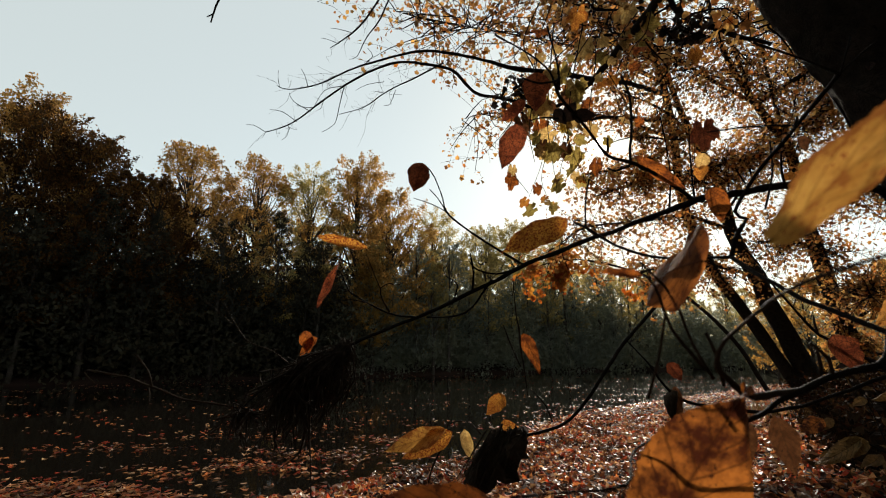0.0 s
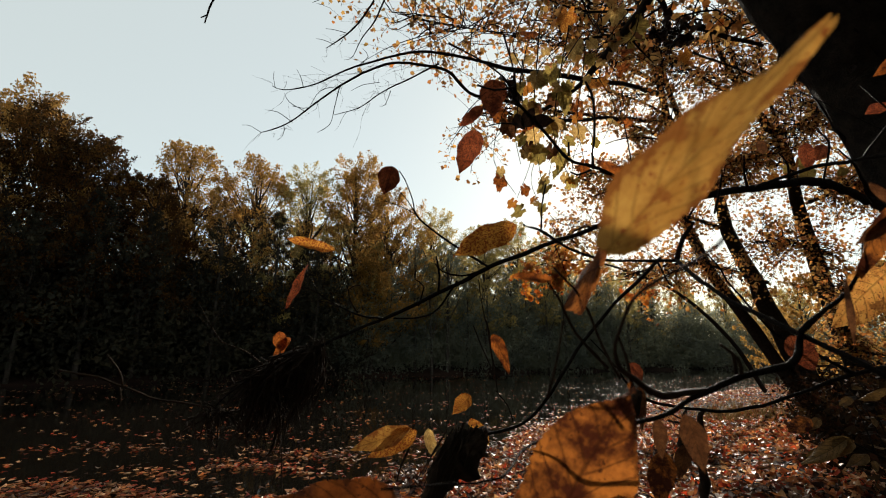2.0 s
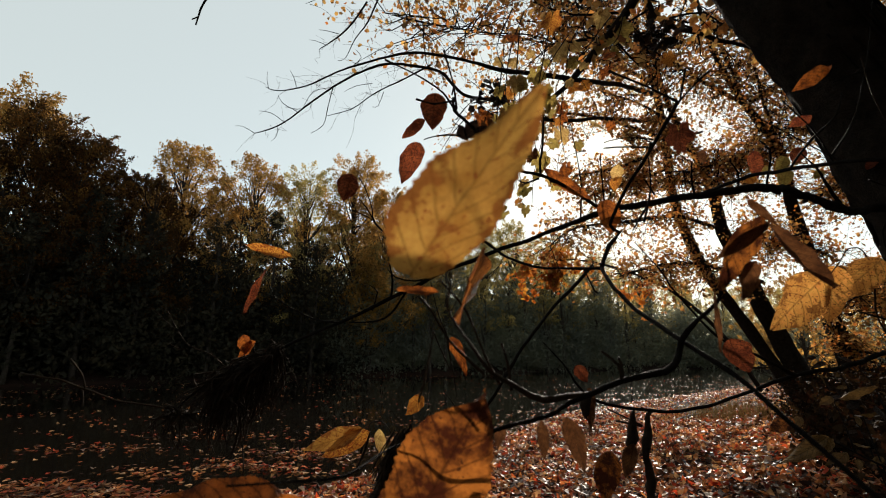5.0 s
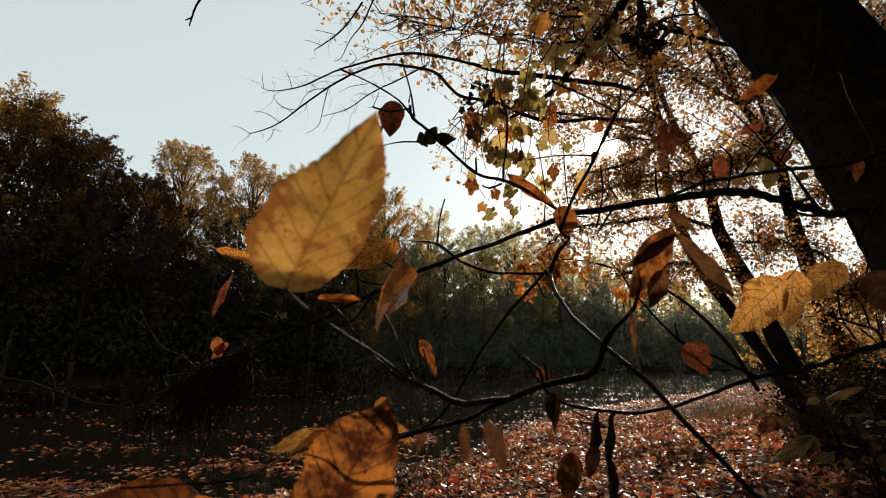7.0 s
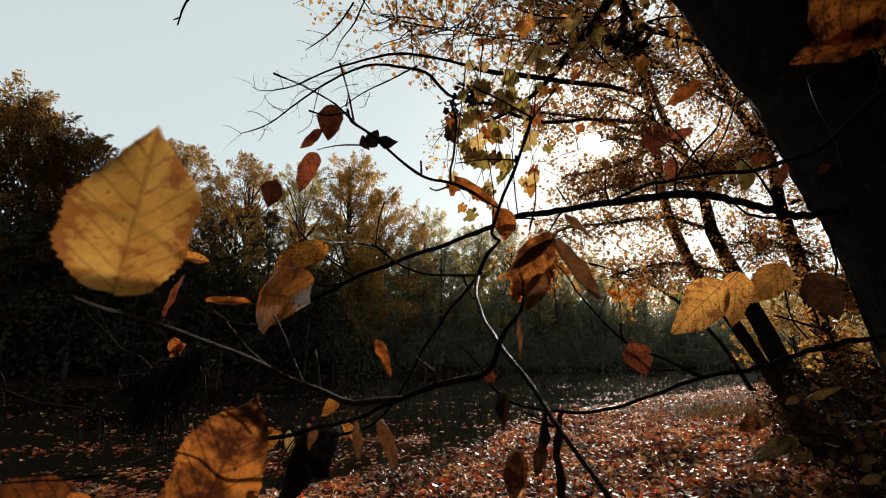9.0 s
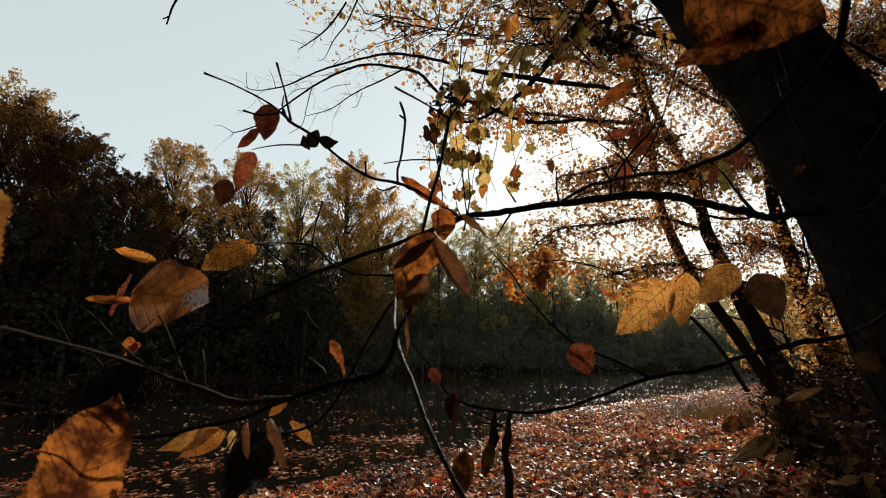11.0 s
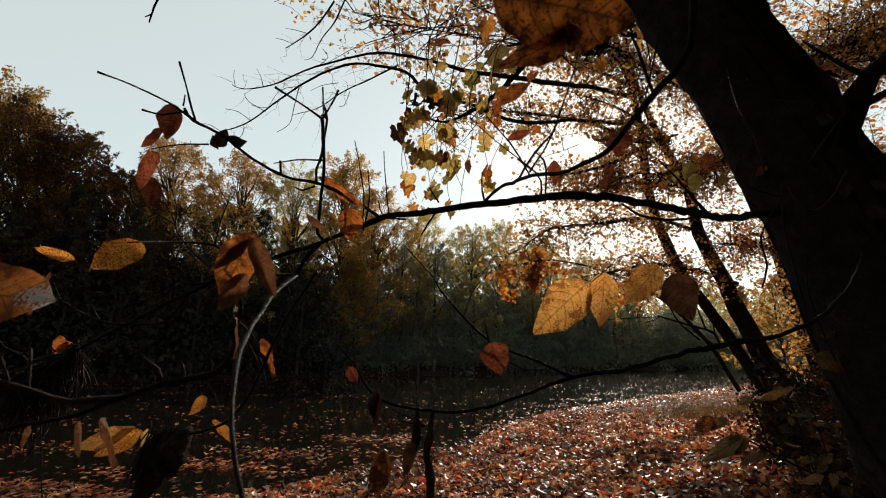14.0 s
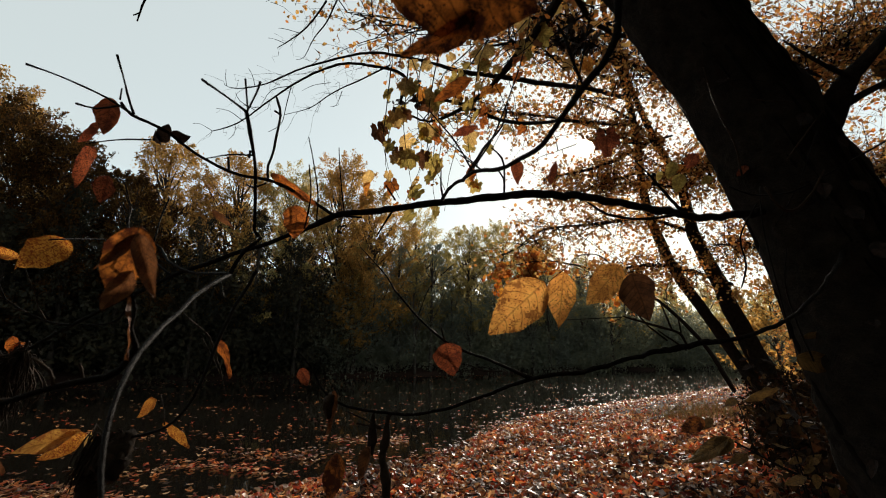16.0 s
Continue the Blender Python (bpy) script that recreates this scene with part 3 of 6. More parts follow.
# the wood goes on along the near bank
for i, (x, y, h, k) in enumerate(((20, 17, 8.5, 2), (16.5, 21, 5.5, 2), (26, 27, 7.5, 2), (18, 10, 12, 0), (24, 34, 7, 2))):
    plant(back[k], x, y, h, i * 67, label="gold and russet tree standing further along the near bank", group="trees on the near bank")
# unseen trees behind the camera, added to keep sky light off the bank
for i, (x, y, h, k) in enumerate(((-9, -9, 17, 0), (-3, -8, 18, 1), (3, -9, 17, 0), (9, -7, 18, 1), (14, -1, 18, 0), (-15, -12, 18, 1), (-6, -15, 20, 0), (0, -16, 20, 1), (7, -15, 20, 0), (18, 4, 17, 1), (11, 1.5, 15, 0), (13.5, 6, 15, 0), (7.5, -3.5, 15, 1), (-5, -4.5, 14, 0), (2, -5.5, 15, 0))):
    plant(back[k], x, y, h, i * 51, label="unseen tree behind the bank, added to block sky light", group="trees on the near bank")


# ---- trees on the near bank ----
CANOPY = mass_leaf_material("foliage_canopy", [(0.10, 0.045, 0.018), (0.36, 0.15, 0.038), (0.52, 0.30, 0.08), (0.12, 0.065, 0.028), (0.42, 0.25, 0.075), (0.44, 0.145, 0.03), (0.15, 0.08, 0.03)], 0.66, 0.6, 0.1, 1.35, 0.6, 0.7)
FLAME = mass_leaf_material("foliage_flame", [(0.40, 0.09, 0.015), (0.55, 0.17, 0.022), (0.50, 0.25, 0.035)], 0.62)


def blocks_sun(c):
    """Which of these places would hide the sun disc from the camera path and are cleared."""
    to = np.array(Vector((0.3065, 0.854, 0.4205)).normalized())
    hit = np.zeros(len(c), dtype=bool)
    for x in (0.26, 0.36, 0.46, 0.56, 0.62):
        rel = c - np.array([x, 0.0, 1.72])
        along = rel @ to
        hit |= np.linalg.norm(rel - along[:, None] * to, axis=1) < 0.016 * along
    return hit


def leafy(parent, pts, count, spread, size, leafmat, seed, twigs=14, from_=0.15, name="foliage"):
    """Leaves and fine twigs scattered round a bough, thinning towards its root."""
    rng = np.random.default_rng(seed)
    q = spline(pts, 0.1)[:, :3]
    geos, heads = [], []
    for i in range(twigs):
        k = from_ + (1 - from_) * rng.random()
        a = q[min(len(q) - 1, int(k * len(q)))]
        d = rng.normal(0, 1, 3) * np.array([1, 0.7, 0.7]) * spread * 0.75 + np.array([0, 0, -0.1 * spread])
        mid = a + 0.5 * d + rng.normal(0, 0.12, 3) * spread
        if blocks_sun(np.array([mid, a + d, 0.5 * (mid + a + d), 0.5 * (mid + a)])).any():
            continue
        geos.append(tube([(*a, 0.011), (*mid, 0.008), (*(a + d), 0.004)], 4, 0.25, 0.1, i))
        for s in (0.55, 0.8, 1.0):
            heads.append(a + d * s)
        for s in (0.3, 0.5, 0.65, 0.8, 0.95):
            e = (0.35 * d * rng.random() + rng.normal(0, 0.34, 3) * spread) * (1.25 - 0.5 * s)
            p0 = a + d * s
            p1 = p0 + 0.5 * e + np.array([0, 0, 0.05 * spread])
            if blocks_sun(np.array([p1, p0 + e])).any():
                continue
            geos.append(tube([(*p0, 0.004), (*p1, 0.003), (*(p0 + e), 0.002)], 3, 0.3, 0.1, i))
            for k in (0.4, 0.6, 0.8, 0.95, 1.05):
                heads.append(p0 + e * k)
    heads = np.array(heads)
    idx = rng.integers(0, len(heads), count)
    c = heads[idx] + rng.normal(0, 0.075, (count, 3)) * spread ** 0.5
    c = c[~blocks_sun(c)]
    count = len(c)
    v, f = leaf_cards(c, rng.uniform(0.4, 1.35, count) * size, rng, 0.85, 1)
    under(tagged(new(name, mesh_of(name, v, f, leafmat, False)), kind="stuff"), parent)
    v, f = join(geos)
    under(tagged(new("twig_work", mesh_of("twig_work", v, f, BARK_LIMB)), kind="stuff"), parent)


def bank_tree(base, label, trunk, boughs, seed, leafmat, girth=1.0, density=1.0):
    root = thing("tree", base, label, "tree", "trees on the near bank")
    stem("trunk", [(*p[:3], p[3] * girth) for p in trunk], BARK_TRUNK, root, 12, 0.4, 0.05, seed)
    for i, (pts, count, spread, size) in enumerate(boughs):
        b = stem("bough", [(*p[:3], p[3] * 0.6) for p in pts], BARK_TRUNK, root, 7, 0.3, 0.06, seed + i)
        if count:
            leafy(b, pts, int(count * density * 2.2), spread, size * 0.6, leafmat, seed * 31 + i, max(12, count // 11))
    return root


maple = bank_tree((9.0, 13.0, 0.5), "slim dark maple trunk with thin gold foliage on the near bank", [(10.282, 13.615, 0.517, 0.2129), (8.603, 13.075, 2.823, 0.1966), (7.615, 12.778, 4.096, 0.1802), (6.955, 12.479, 5.369, 0.1638), (6.38, 11.748, 6.301, 0.1418), (5.98, 11.001, 7.295, 0.121), (5.448, 10.212, 8.472, 0.1014), (4.804, 9.483, 9.392, 0.0832), (4.328, 8.689, 10.588, 0.0662)], [
    ([(5.448, 10.212, 8.472, 0.0869), (3.64, 8.765, 8.079, 0.063), (2.17, 7.812, 7.77, 0.0254), (0.953, 6.903, 7.272, 0.0226), (-0.123, 6.35, 7.006, 0.0157), (-0.806, 5.967, 6.89, 0.0049)], 900, 1.0, 0.15),
    ([(5.98, 11.001, 7.295, 0.0907), (4.119, 9.975, 7.298, 0.0693), (2.51, 9.026, 6.971, 0.0504), (1.154, 8.112, 6.497, 0.0191), (0.251, 7.62, 5.97, 0.0059)], 800, 0.8, 0.15),
    ([(4.804, 9.483, 9.392, 0.0693), (2.735, 7.655, 8.435, 0.0318), (1.454, 6.69, 8.176, 0.0226), (0.433, 6.104, 8.052, 0.0157), (-0.457, 5.735, 7.879, 0.0099)], 900, 1.0, 0.14),
    ([(6.155, 11.36, 6.64, 0.0769), (4.589, 10.809, 5.93, 0.058), (3.6, 10.45, 5.5, 0.0216)], 450, 0.6, 0.15),
], 1, CANOPY, 0.8)
bank_tree((9.8, 13.0, 0.6), "leaning twin-stemmed maple with backlit orange leaves on the bank", [(10.8, 13.651, 0.361, 0.4914), (9.75, 13.222, 2.191, 0.4095), (8.9, 12.85, 3.782, 0.3276), (8.1, 12.514, 5.214, 0.2785), (7.482, 11.746, 6.305, 0.189), (6.433, 10.966, 7.444, 0.1361), (5.363, 9.767, 8.179, 0.097), (4.646, 8.619, 8.696, 0.0756), (4.243, 7.86, 9.745, 0.0335)], [
    ([(6.433, 10.966, 7.444, 0.1058), (4.876, 10.676, 6.496, 0.0725), (3.292, 10.284, 5.986, 0.0354)], 650, 0.7, 0.15),
    ([(8.266, 12.514, 5.214, 0.0983), (6.29, 11.467, 5.309, 0.0756), (4.544, 10.545, 4.871, 0.0554), (3.133, 10.001, 4.567, 0.0393), (2.396, 9.718, 4.026, 0.0126)], 1000, 0.75, 0.15),
    ([(9.254, 12.85, 3.782, 0.0983), (7.051, 11.759, 4.06, 0.0756), (5.61, 11.271, 3.959, 0.058), (4.522, 11.142, 3.639, 0.0427)], 1100, 0.75, 0.15),
    ([(7.482, 11.746, 6.305, 0.1103), (8.207, 10.571, 6.93, 0.0725), (9.108, 9.919, 7.517, 0.0554), (9.762, 9.284, 8.03, 0.0397)], 2300, 1.1, 0.15),
    ([(5.363, 9.767, 8.179, 0.0832), (3.644, 7.757, 7.996, 0.0318), (2.463, 6.758, 7.885, 0.0226), (1.645, 6.123, 7.965, 0.0104)], 800, 0.9, 0.14),
    ([(6.923, 11.324, 6.792, 0.0769), (5.644, 10.004, 7.168, 0.0554), (4.4, 8.98, 7.161, 0.0378), (3.383, 8.388, 7.063, 0.0133)], 330, 0.6, 0.14),
    ([(6.516, 10.235, 7.133, 0.045), (5.380, 9.731, 6.645, 0.035), (4.158, 9.348, 6.519, 0.024), (3.108, 9.144, 6.071, 0.01)], 420, 0.55, 0.15),
    ([(7.482, 11.746, 6.305, 0.0788), (5.833, 11.243, 6.264, 0.0605), (4.444, 10.826, 5.859, 0.029)], 500, 0.8, 0.15),
], 2, CANOPY, 0.64)
bank_tree((11.5, 12.0, 0.7), "dark straight maple behind the leaning trunk, gold leaved", [(11.35, 12.6, 0.5, 0.85), (11.1, 12.47, 1.0, 0.56), (10.85, 12.33, 1.6, 0.40), (10.33, 12.063, 2.748, 0.3326), (9.75, 11.684, 4.365, 0.2873), (9.3, 11.375, 5.688, 0.2268), (8.643, 10.603, 6.79, 0.1739), (7.444, 9.89, 7.647, 0.1247), (6.033, 8.703, 8.332, 0.0882), (5.262, 7.913, 9.515, 0.0402)], [
    ([(9.615, 11.375, 5.688, 0.0907), (10.385, 10.799, 5.95, 0.0725), (11.192, 10.232, 6.175, 0.0554), (12.15, 9.673, 6.364, 0.0265)], 3100, 1.2, 0.15),
    ([(10.225, 11.684, 4.365, 0.0907), (8.796, 11.133, 4.534, 0.058), (7.652, 10.941, 4.482, 0.0285)], 900, 0.85, 0.15),
    ([(10.836, 12.063, 2.748, 0.0756), (11.506, 11.509, 3.358, 0.0585), (12.496, 11.127, 3.666, 0.0285)], 1200, 1.0, 0.15),
    ([(7.444, 9.89, 7.647, 0.0832), (5.658, 8.848, 7.718, 0.063), (3.985, 7.809, 7.777, 0.0254), (2.564, 6.803, 7.689, 0.0113)], 1300, 0.9, 0.14),
    ([(8.643, 10.603, 6.79, 0.0869), (6.895, 10.208, 6.296, 0.0554), (5.587, 9.899, 5.866, 0.0267)], 1000, 0.9, 0.15),
    ([(7.444, 9.89, 7.647, 0.0832), (9.099, 9.164, 8.543, 0.0662), (10.567, 8.58, 8.838, 0.0504), (11.969, 8.15, 8.913, 0.0135)], 4400, 1.3, 0.15),
    ([(7.444, 9.89, 7.647, 0.0693), (6.107, 8.409, 7.833, 0.0271), (5.228, 7.36, 7.934, 0.0182), (5.234, 6.683, 8.189, 0.0113)], 600, 0.8, 0.14),
    ([(8.643, 10.603, 6.79, 0.0725), (7.447, 9.319, 7.453, 0.0524), (6.65, 8.353, 8.071, 0.0203), (6.589, 7.597, 8.669, 0.0127)], 700, 0.9, 0.14),
    ([(10.6, 12.2, 2.9, 0.06), (9.9, 11.0, 3.3, 0.045), (9.2, 10.0, 3.2, 0.03), (8.7, 9.3, 2.9, 0.012)], 900, 0.75, 0.15),
    ([(11.141, 12.201, 2.16, 0.0605), (10.025, 11.624, 1.997, 0.0431), (10.793, 11.277, 1.721, 0.0277)], 420, 0.55, 0.15),
], 3, CANOPY, 0.64)
flame = thing("tree", (10.4, 22.0, 0.3), "young flame-orange maple leaning over the far shore", "tree", "trees on the near bank")
fl = stem("trunk", [(13.407, 19.825, 0.305, 0.0958), (11.348, 18.317, 2.362, 0.0771), (8.8, 16.91, 3.988, 0.0557), (6.482, 15.734, 4.634, 0.0403), (4.393, 14.667, 4.814, 0.0265), (2.978, 14.222, 4.529, 0.0146)], BARK_TRUNK, flame, 7, 0.5)
leafy(fl, [(4.582, 14.71, 4.631, 0.0378), (3.826, 14.711, 4.628, 0.0378), (3.034, 14.58, 4.314, 0.0186)], 850, 0.75, 0.19, FLAME, 77, 14, 0.0)
leafy(fl, [(7.29, 15.825, 4.244, 0.0403), (6.687, 15.918, 3.849, 0.0403), (6.183, 15.965, 3.651, 0.0202)], 130, 0.5, 0.2, FLAME, 78, 7, 0.0)

# ---- the leaning tree in front, its limbs and vines ----
oak = thing("leaning_tree", (3.0, 1.5, -0.1), "thick black leaning trunk with climbing stems, against the light", "tree")
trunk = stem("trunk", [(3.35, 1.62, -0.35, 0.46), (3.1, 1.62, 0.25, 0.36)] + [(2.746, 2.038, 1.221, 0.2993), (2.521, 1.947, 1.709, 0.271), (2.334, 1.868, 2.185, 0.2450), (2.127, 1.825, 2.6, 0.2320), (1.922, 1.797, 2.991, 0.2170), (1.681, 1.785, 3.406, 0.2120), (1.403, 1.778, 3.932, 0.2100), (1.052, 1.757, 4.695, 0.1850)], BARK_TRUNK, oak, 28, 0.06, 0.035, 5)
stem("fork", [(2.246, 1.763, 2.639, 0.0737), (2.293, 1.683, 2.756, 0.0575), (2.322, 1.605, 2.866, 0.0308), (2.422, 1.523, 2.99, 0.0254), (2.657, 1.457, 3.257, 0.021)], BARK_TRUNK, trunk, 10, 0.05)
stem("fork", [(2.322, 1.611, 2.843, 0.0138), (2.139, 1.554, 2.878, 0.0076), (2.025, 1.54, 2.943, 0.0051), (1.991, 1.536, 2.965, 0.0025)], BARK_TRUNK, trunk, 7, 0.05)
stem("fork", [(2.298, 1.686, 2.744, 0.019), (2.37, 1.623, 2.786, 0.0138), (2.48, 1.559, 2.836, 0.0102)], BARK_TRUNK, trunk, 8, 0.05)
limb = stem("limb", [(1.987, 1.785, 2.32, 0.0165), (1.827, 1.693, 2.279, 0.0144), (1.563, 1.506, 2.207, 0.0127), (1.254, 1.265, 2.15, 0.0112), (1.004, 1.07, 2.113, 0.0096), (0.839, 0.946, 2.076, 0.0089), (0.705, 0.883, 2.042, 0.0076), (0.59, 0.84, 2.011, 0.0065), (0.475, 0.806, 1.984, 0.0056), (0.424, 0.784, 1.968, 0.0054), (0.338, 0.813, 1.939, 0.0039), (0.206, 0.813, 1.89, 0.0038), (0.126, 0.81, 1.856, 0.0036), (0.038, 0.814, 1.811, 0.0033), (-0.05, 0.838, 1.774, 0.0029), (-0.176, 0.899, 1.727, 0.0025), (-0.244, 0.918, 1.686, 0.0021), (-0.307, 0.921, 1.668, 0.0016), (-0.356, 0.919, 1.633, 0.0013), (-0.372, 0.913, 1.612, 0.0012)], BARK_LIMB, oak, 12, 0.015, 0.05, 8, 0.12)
stem("bough", [(0.542, 1.879, 5.31, 0.0432), (-0.405, 2.528, 5.996, 0.0396), (-1.714, 3.391, 5.762, 0.0178), (-2.171, 3.718, 5.225, 0.0124), (-2.265, 3.755, 5.062, 0.0106), (-2.303, 3.777, 4.97, 0.0093), (-2.331, 3.799, 4.873, 0.0062)], BARK_LIMB, oak, 6, 0.06)
stem("bough", [(-2.303, 3.78, 4.954, 0.0078), (-2.342, 3.784, 4.938, 0.0062), (-2.37, 3.786, 4.927, 0.0062)], BARK_LIMB, oak, 5, 0.06)
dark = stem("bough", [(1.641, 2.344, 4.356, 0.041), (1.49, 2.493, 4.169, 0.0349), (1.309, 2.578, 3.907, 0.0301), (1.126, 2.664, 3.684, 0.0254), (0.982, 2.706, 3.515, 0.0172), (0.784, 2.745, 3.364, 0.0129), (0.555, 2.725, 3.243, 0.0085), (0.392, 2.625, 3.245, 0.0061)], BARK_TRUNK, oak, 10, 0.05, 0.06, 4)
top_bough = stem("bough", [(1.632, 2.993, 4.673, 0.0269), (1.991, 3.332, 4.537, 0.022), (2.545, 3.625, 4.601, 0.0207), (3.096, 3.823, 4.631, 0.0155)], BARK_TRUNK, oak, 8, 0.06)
leafy(top_bough, [(1.515, 3.138, 4.93, 0.0107), (1.991, 3.321, 4.585, 0.011), (2.545, 3.613, 4.652, 0.0119), (3.151, 3.785, 4.794, 0.0093)], 170, 0.42, 0.085, CANOPY, 501, 22, 0.0)
leafy(dark, [(1.52, 2.576, 4.251, 0.0087), (1.327, 2.637, 4.002, 0.0087), (1.096, 2.704, 3.735, 0.0087)], 90, 0.34, 0.085, CANOPY, 502, 9, 0.0)
# unseen crown added over and behind the bank to cut the sky light
for i, pts in enumerate(([(1.403, 1.778, 3.932, 0.09), (2.3, 1.2, 5.4, 0.07), (3.6, 0.6, 6.6, 0.05), (5.0, 0.4, 7.4, 0.02)], [(1.6, 1.78, 3.6, 0.08), (2.9, 0.9, 4.6, 0.06), (4.3, -0.2, 5.6, 0.045), (5.6, -1.0, 6.4, 0.02)],
                         [(1.052, 1.757, 4.695, 0.12), (0.5, 1.2, 6.2, 0.08), (-0.4, 0.4, 7.3, 0.05), (-1.6, -0.6, 8.0, 0.02)], [(1.052, 1.757, 4.695, 0.12), (1.4, 0.6, 6.2, 0.08), (1.6, -1.0, 7.2, 0.05), (1.4, -2.6, 7.8, 0.02)])):
    top = stem("bough", pts, BARK_TRUNK, oak, 8, 0.2, 0.06, 90 + i)
    leafy(top, pts, 1500, 1.1, 0.15, CANOPY, 520 + i, 60, 0.25)
# thin pale climbers on the trunk
for i, pts in enumerate(([(1.774, 1.366, 2.362, 0.003), (1.832, 1.347, 2.442, 0.0026), (1.894, 1.327, 2.525, 0.0014)], [(1.701, 1.387, 2.275, 0.004), (1.743, 1.4, 2.217, 0.005), (1.796, 1.404, 2.199, 0.005), (1.853, 1.392, 2.248, 0.004), (1.899, 1.372, 2.332, 0.0025)],
                         [(1.491, 1.298, 2.661, 0.0016), (1.533, 1.327, 2.532, 0.0022), (1.596, 1.353, 2.422, 0.0026), (1.625, 1.379, 2.312, 0.003)], [(1.794, 1.321, 2.552, 0.0024), (1.699, 1.321, 2.555, 0.002), (1.624, 1.319, 2.566, 0.0012)])):
    stem("climber", pts, BARK_STALK, trunk, 6, 0.02, 0.08, 140 + i, 0.2, "thin pale dead climber on the trunk")
# long bare branches against the sky
stem("bough", [(5.487, 10.38, 8.275, 0.0725), (3.704, 8.089, 7.01, 0.0445), (2.419, 6.46, 6.018, 0.0406), (1.552, 5.896, 5.752, 0.0373), (0.874, 5.782, 5.768, 0.0321), (0.537, 5.668, 5.798, 0.0226), (0.053, 5.639, 5.897, 0.0203), (-0.431, 5.629, 5.918, 0.0181), (-1.236, 5.667, 5.718, 0.0135), (-1.91, 5.81, 5.514, 0.0101), (-2.355, 5.91, 5.506, 0.0065), (-2.522, 5.897, 5.554, 0.0047)], BARK_LIMB, maple, 7, 0.08)
sky2 = stem("bough", [(5.632, 10.82, 7.723, 0.0595), (3.366, 8.237, 6.368, 0.0318), (1.825, 6.418, 5.295, 0.0296), (0.916, 5.892, 5.305, 0.0229), (0.458, 5.779, 5.326, 0.0226), (0.254, 5.699, 5.437, 0.0224), (0.053, 5.607, 5.6, 0.0222), (-0.304, 5.583, 5.683, 0.02), (-0.741, 5.573, 5.704, 0.0178), (-1.217, 5.612, 5.516, 0.0156), (-1.639, 5.752, 5.339, 0.0135), (-2.155, 5.921, 5.035, 0.0101), (-2.479, 6.041, 4.947, 0.0084), (-2.686, 6.052, 4.889, 0.0065)], BARK_LIMB, maple, 7, 0.08)
stem("twig", [(-0.066, 5.582, 5.7, 0.0133), (-0.502, 5.629, 5.481, 0.0111), (-0.899, 5.67, 5.286, 0.0089), (-1.176, 5.713, 5.092, 0.0071), (-1.533, 5.733, 4.989, 0.0044)], BARK_LIMB, sky2, 5, 0.08)
for tw in ([(-1.478, 5.726, 5.458, 0.0072), (-1.557, 5.799, 5.143, 0.0059), (-1.621, 5.854, 4.908, 0.0045), (-1.798, 5.878, 4.797, 0.0036)], [(-1.639, 5.752, 5.339, 0.0063), (-1.92, 5.796, 5.142, 0.005), (-2.162, 5.788, 5.164, 0.0036)], [(-1.96, 5.81, 5.079, 0.0063), (-2.203, 5.774, 5.219, 0.0045), (-2.268, 5.746, 5.336, 0.0032)], [(-1.478, 5.73, 5.442, 0.0054), (-1.76, 5.742, 5.378, 0.0045), (-1.92, 5.796, 5.142, 0.0032)],
           [(-2.195, 5.932, 4.987, 0.006), (-2.401, 5.896, 5.129, 0.0046), (-2.581, 5.887, 5.16, 0.0032)], [(-2.686, 6.052, 4.889, 0.0047), (-2.853, 6.028, 4.985, 0.0037), (-2.969, 6.024, 4.993, 0.0028)], [(-2.302, 5.95, 4.906, 0.0046), (-2.334, 5.976, 4.795, 0.0037), (-2.408, 5.99, 4.731, 0.0028)], [(-2.033, 5.817, 5.482, 0.0055), (-2.074, 5.781, 5.633, 0.0041), (-2.132, 5.755, 5.736, 0.0028)],
           [(-2.48, 5.903, 5.53, 0.0047), (-2.505, 5.87, 5.667, 0.0037), (-2.497, 5.846, 5.772, 0.0028)], [(-1.236, 5.669, 5.71, 0.0063), (-1.076, 5.637, 5.852, 0.0045), (-1.156, 5.609, 5.969, 0.0032)], [(-0.899, 5.634, 5.441, 0.0053), (-1.137, 5.64, 5.401, 0.004), (-1.296, 5.657, 5.323, 0.0027)], [(-0.74, 5.663, 5.326, 0.0053), (-0.819, 5.708, 5.132, 0.004), (-0.898, 5.71, 5.116, 0.0027)],
           [(-0.997, 5.452, 6.637, 0.0158), (-1.158, 5.507, 6.401, 0.0135), (-1.399, 5.563, 6.149, 0.0099), (-1.681, 5.603, 5.967, 0.0054)], [(-0.836, 5.445, 6.677, 0.0135), (-0.98, 5.518, 6.363, 0.0113), (-1.157, 5.571, 6.126, 0.0081), (-1.301, 5.635, 5.851, 0.0045), (-1.414, 5.643, 5.811, 0.0032)], [(-1.383, 5.556, 6.18, 0.0054), (-1.56, 5.543, 6.226, 0.0041), (-1.681, 5.538, 6.241, 0.0032)], [(-1.56, 5.592, 6.022, 0.0045), (-1.721, 5.575, 6.084, 0.0036), (-1.818, 5.57, 6.1, 0.0027)]):
    stem("twig", tw, BARK_LIMB, sky2, 5, 0.08)


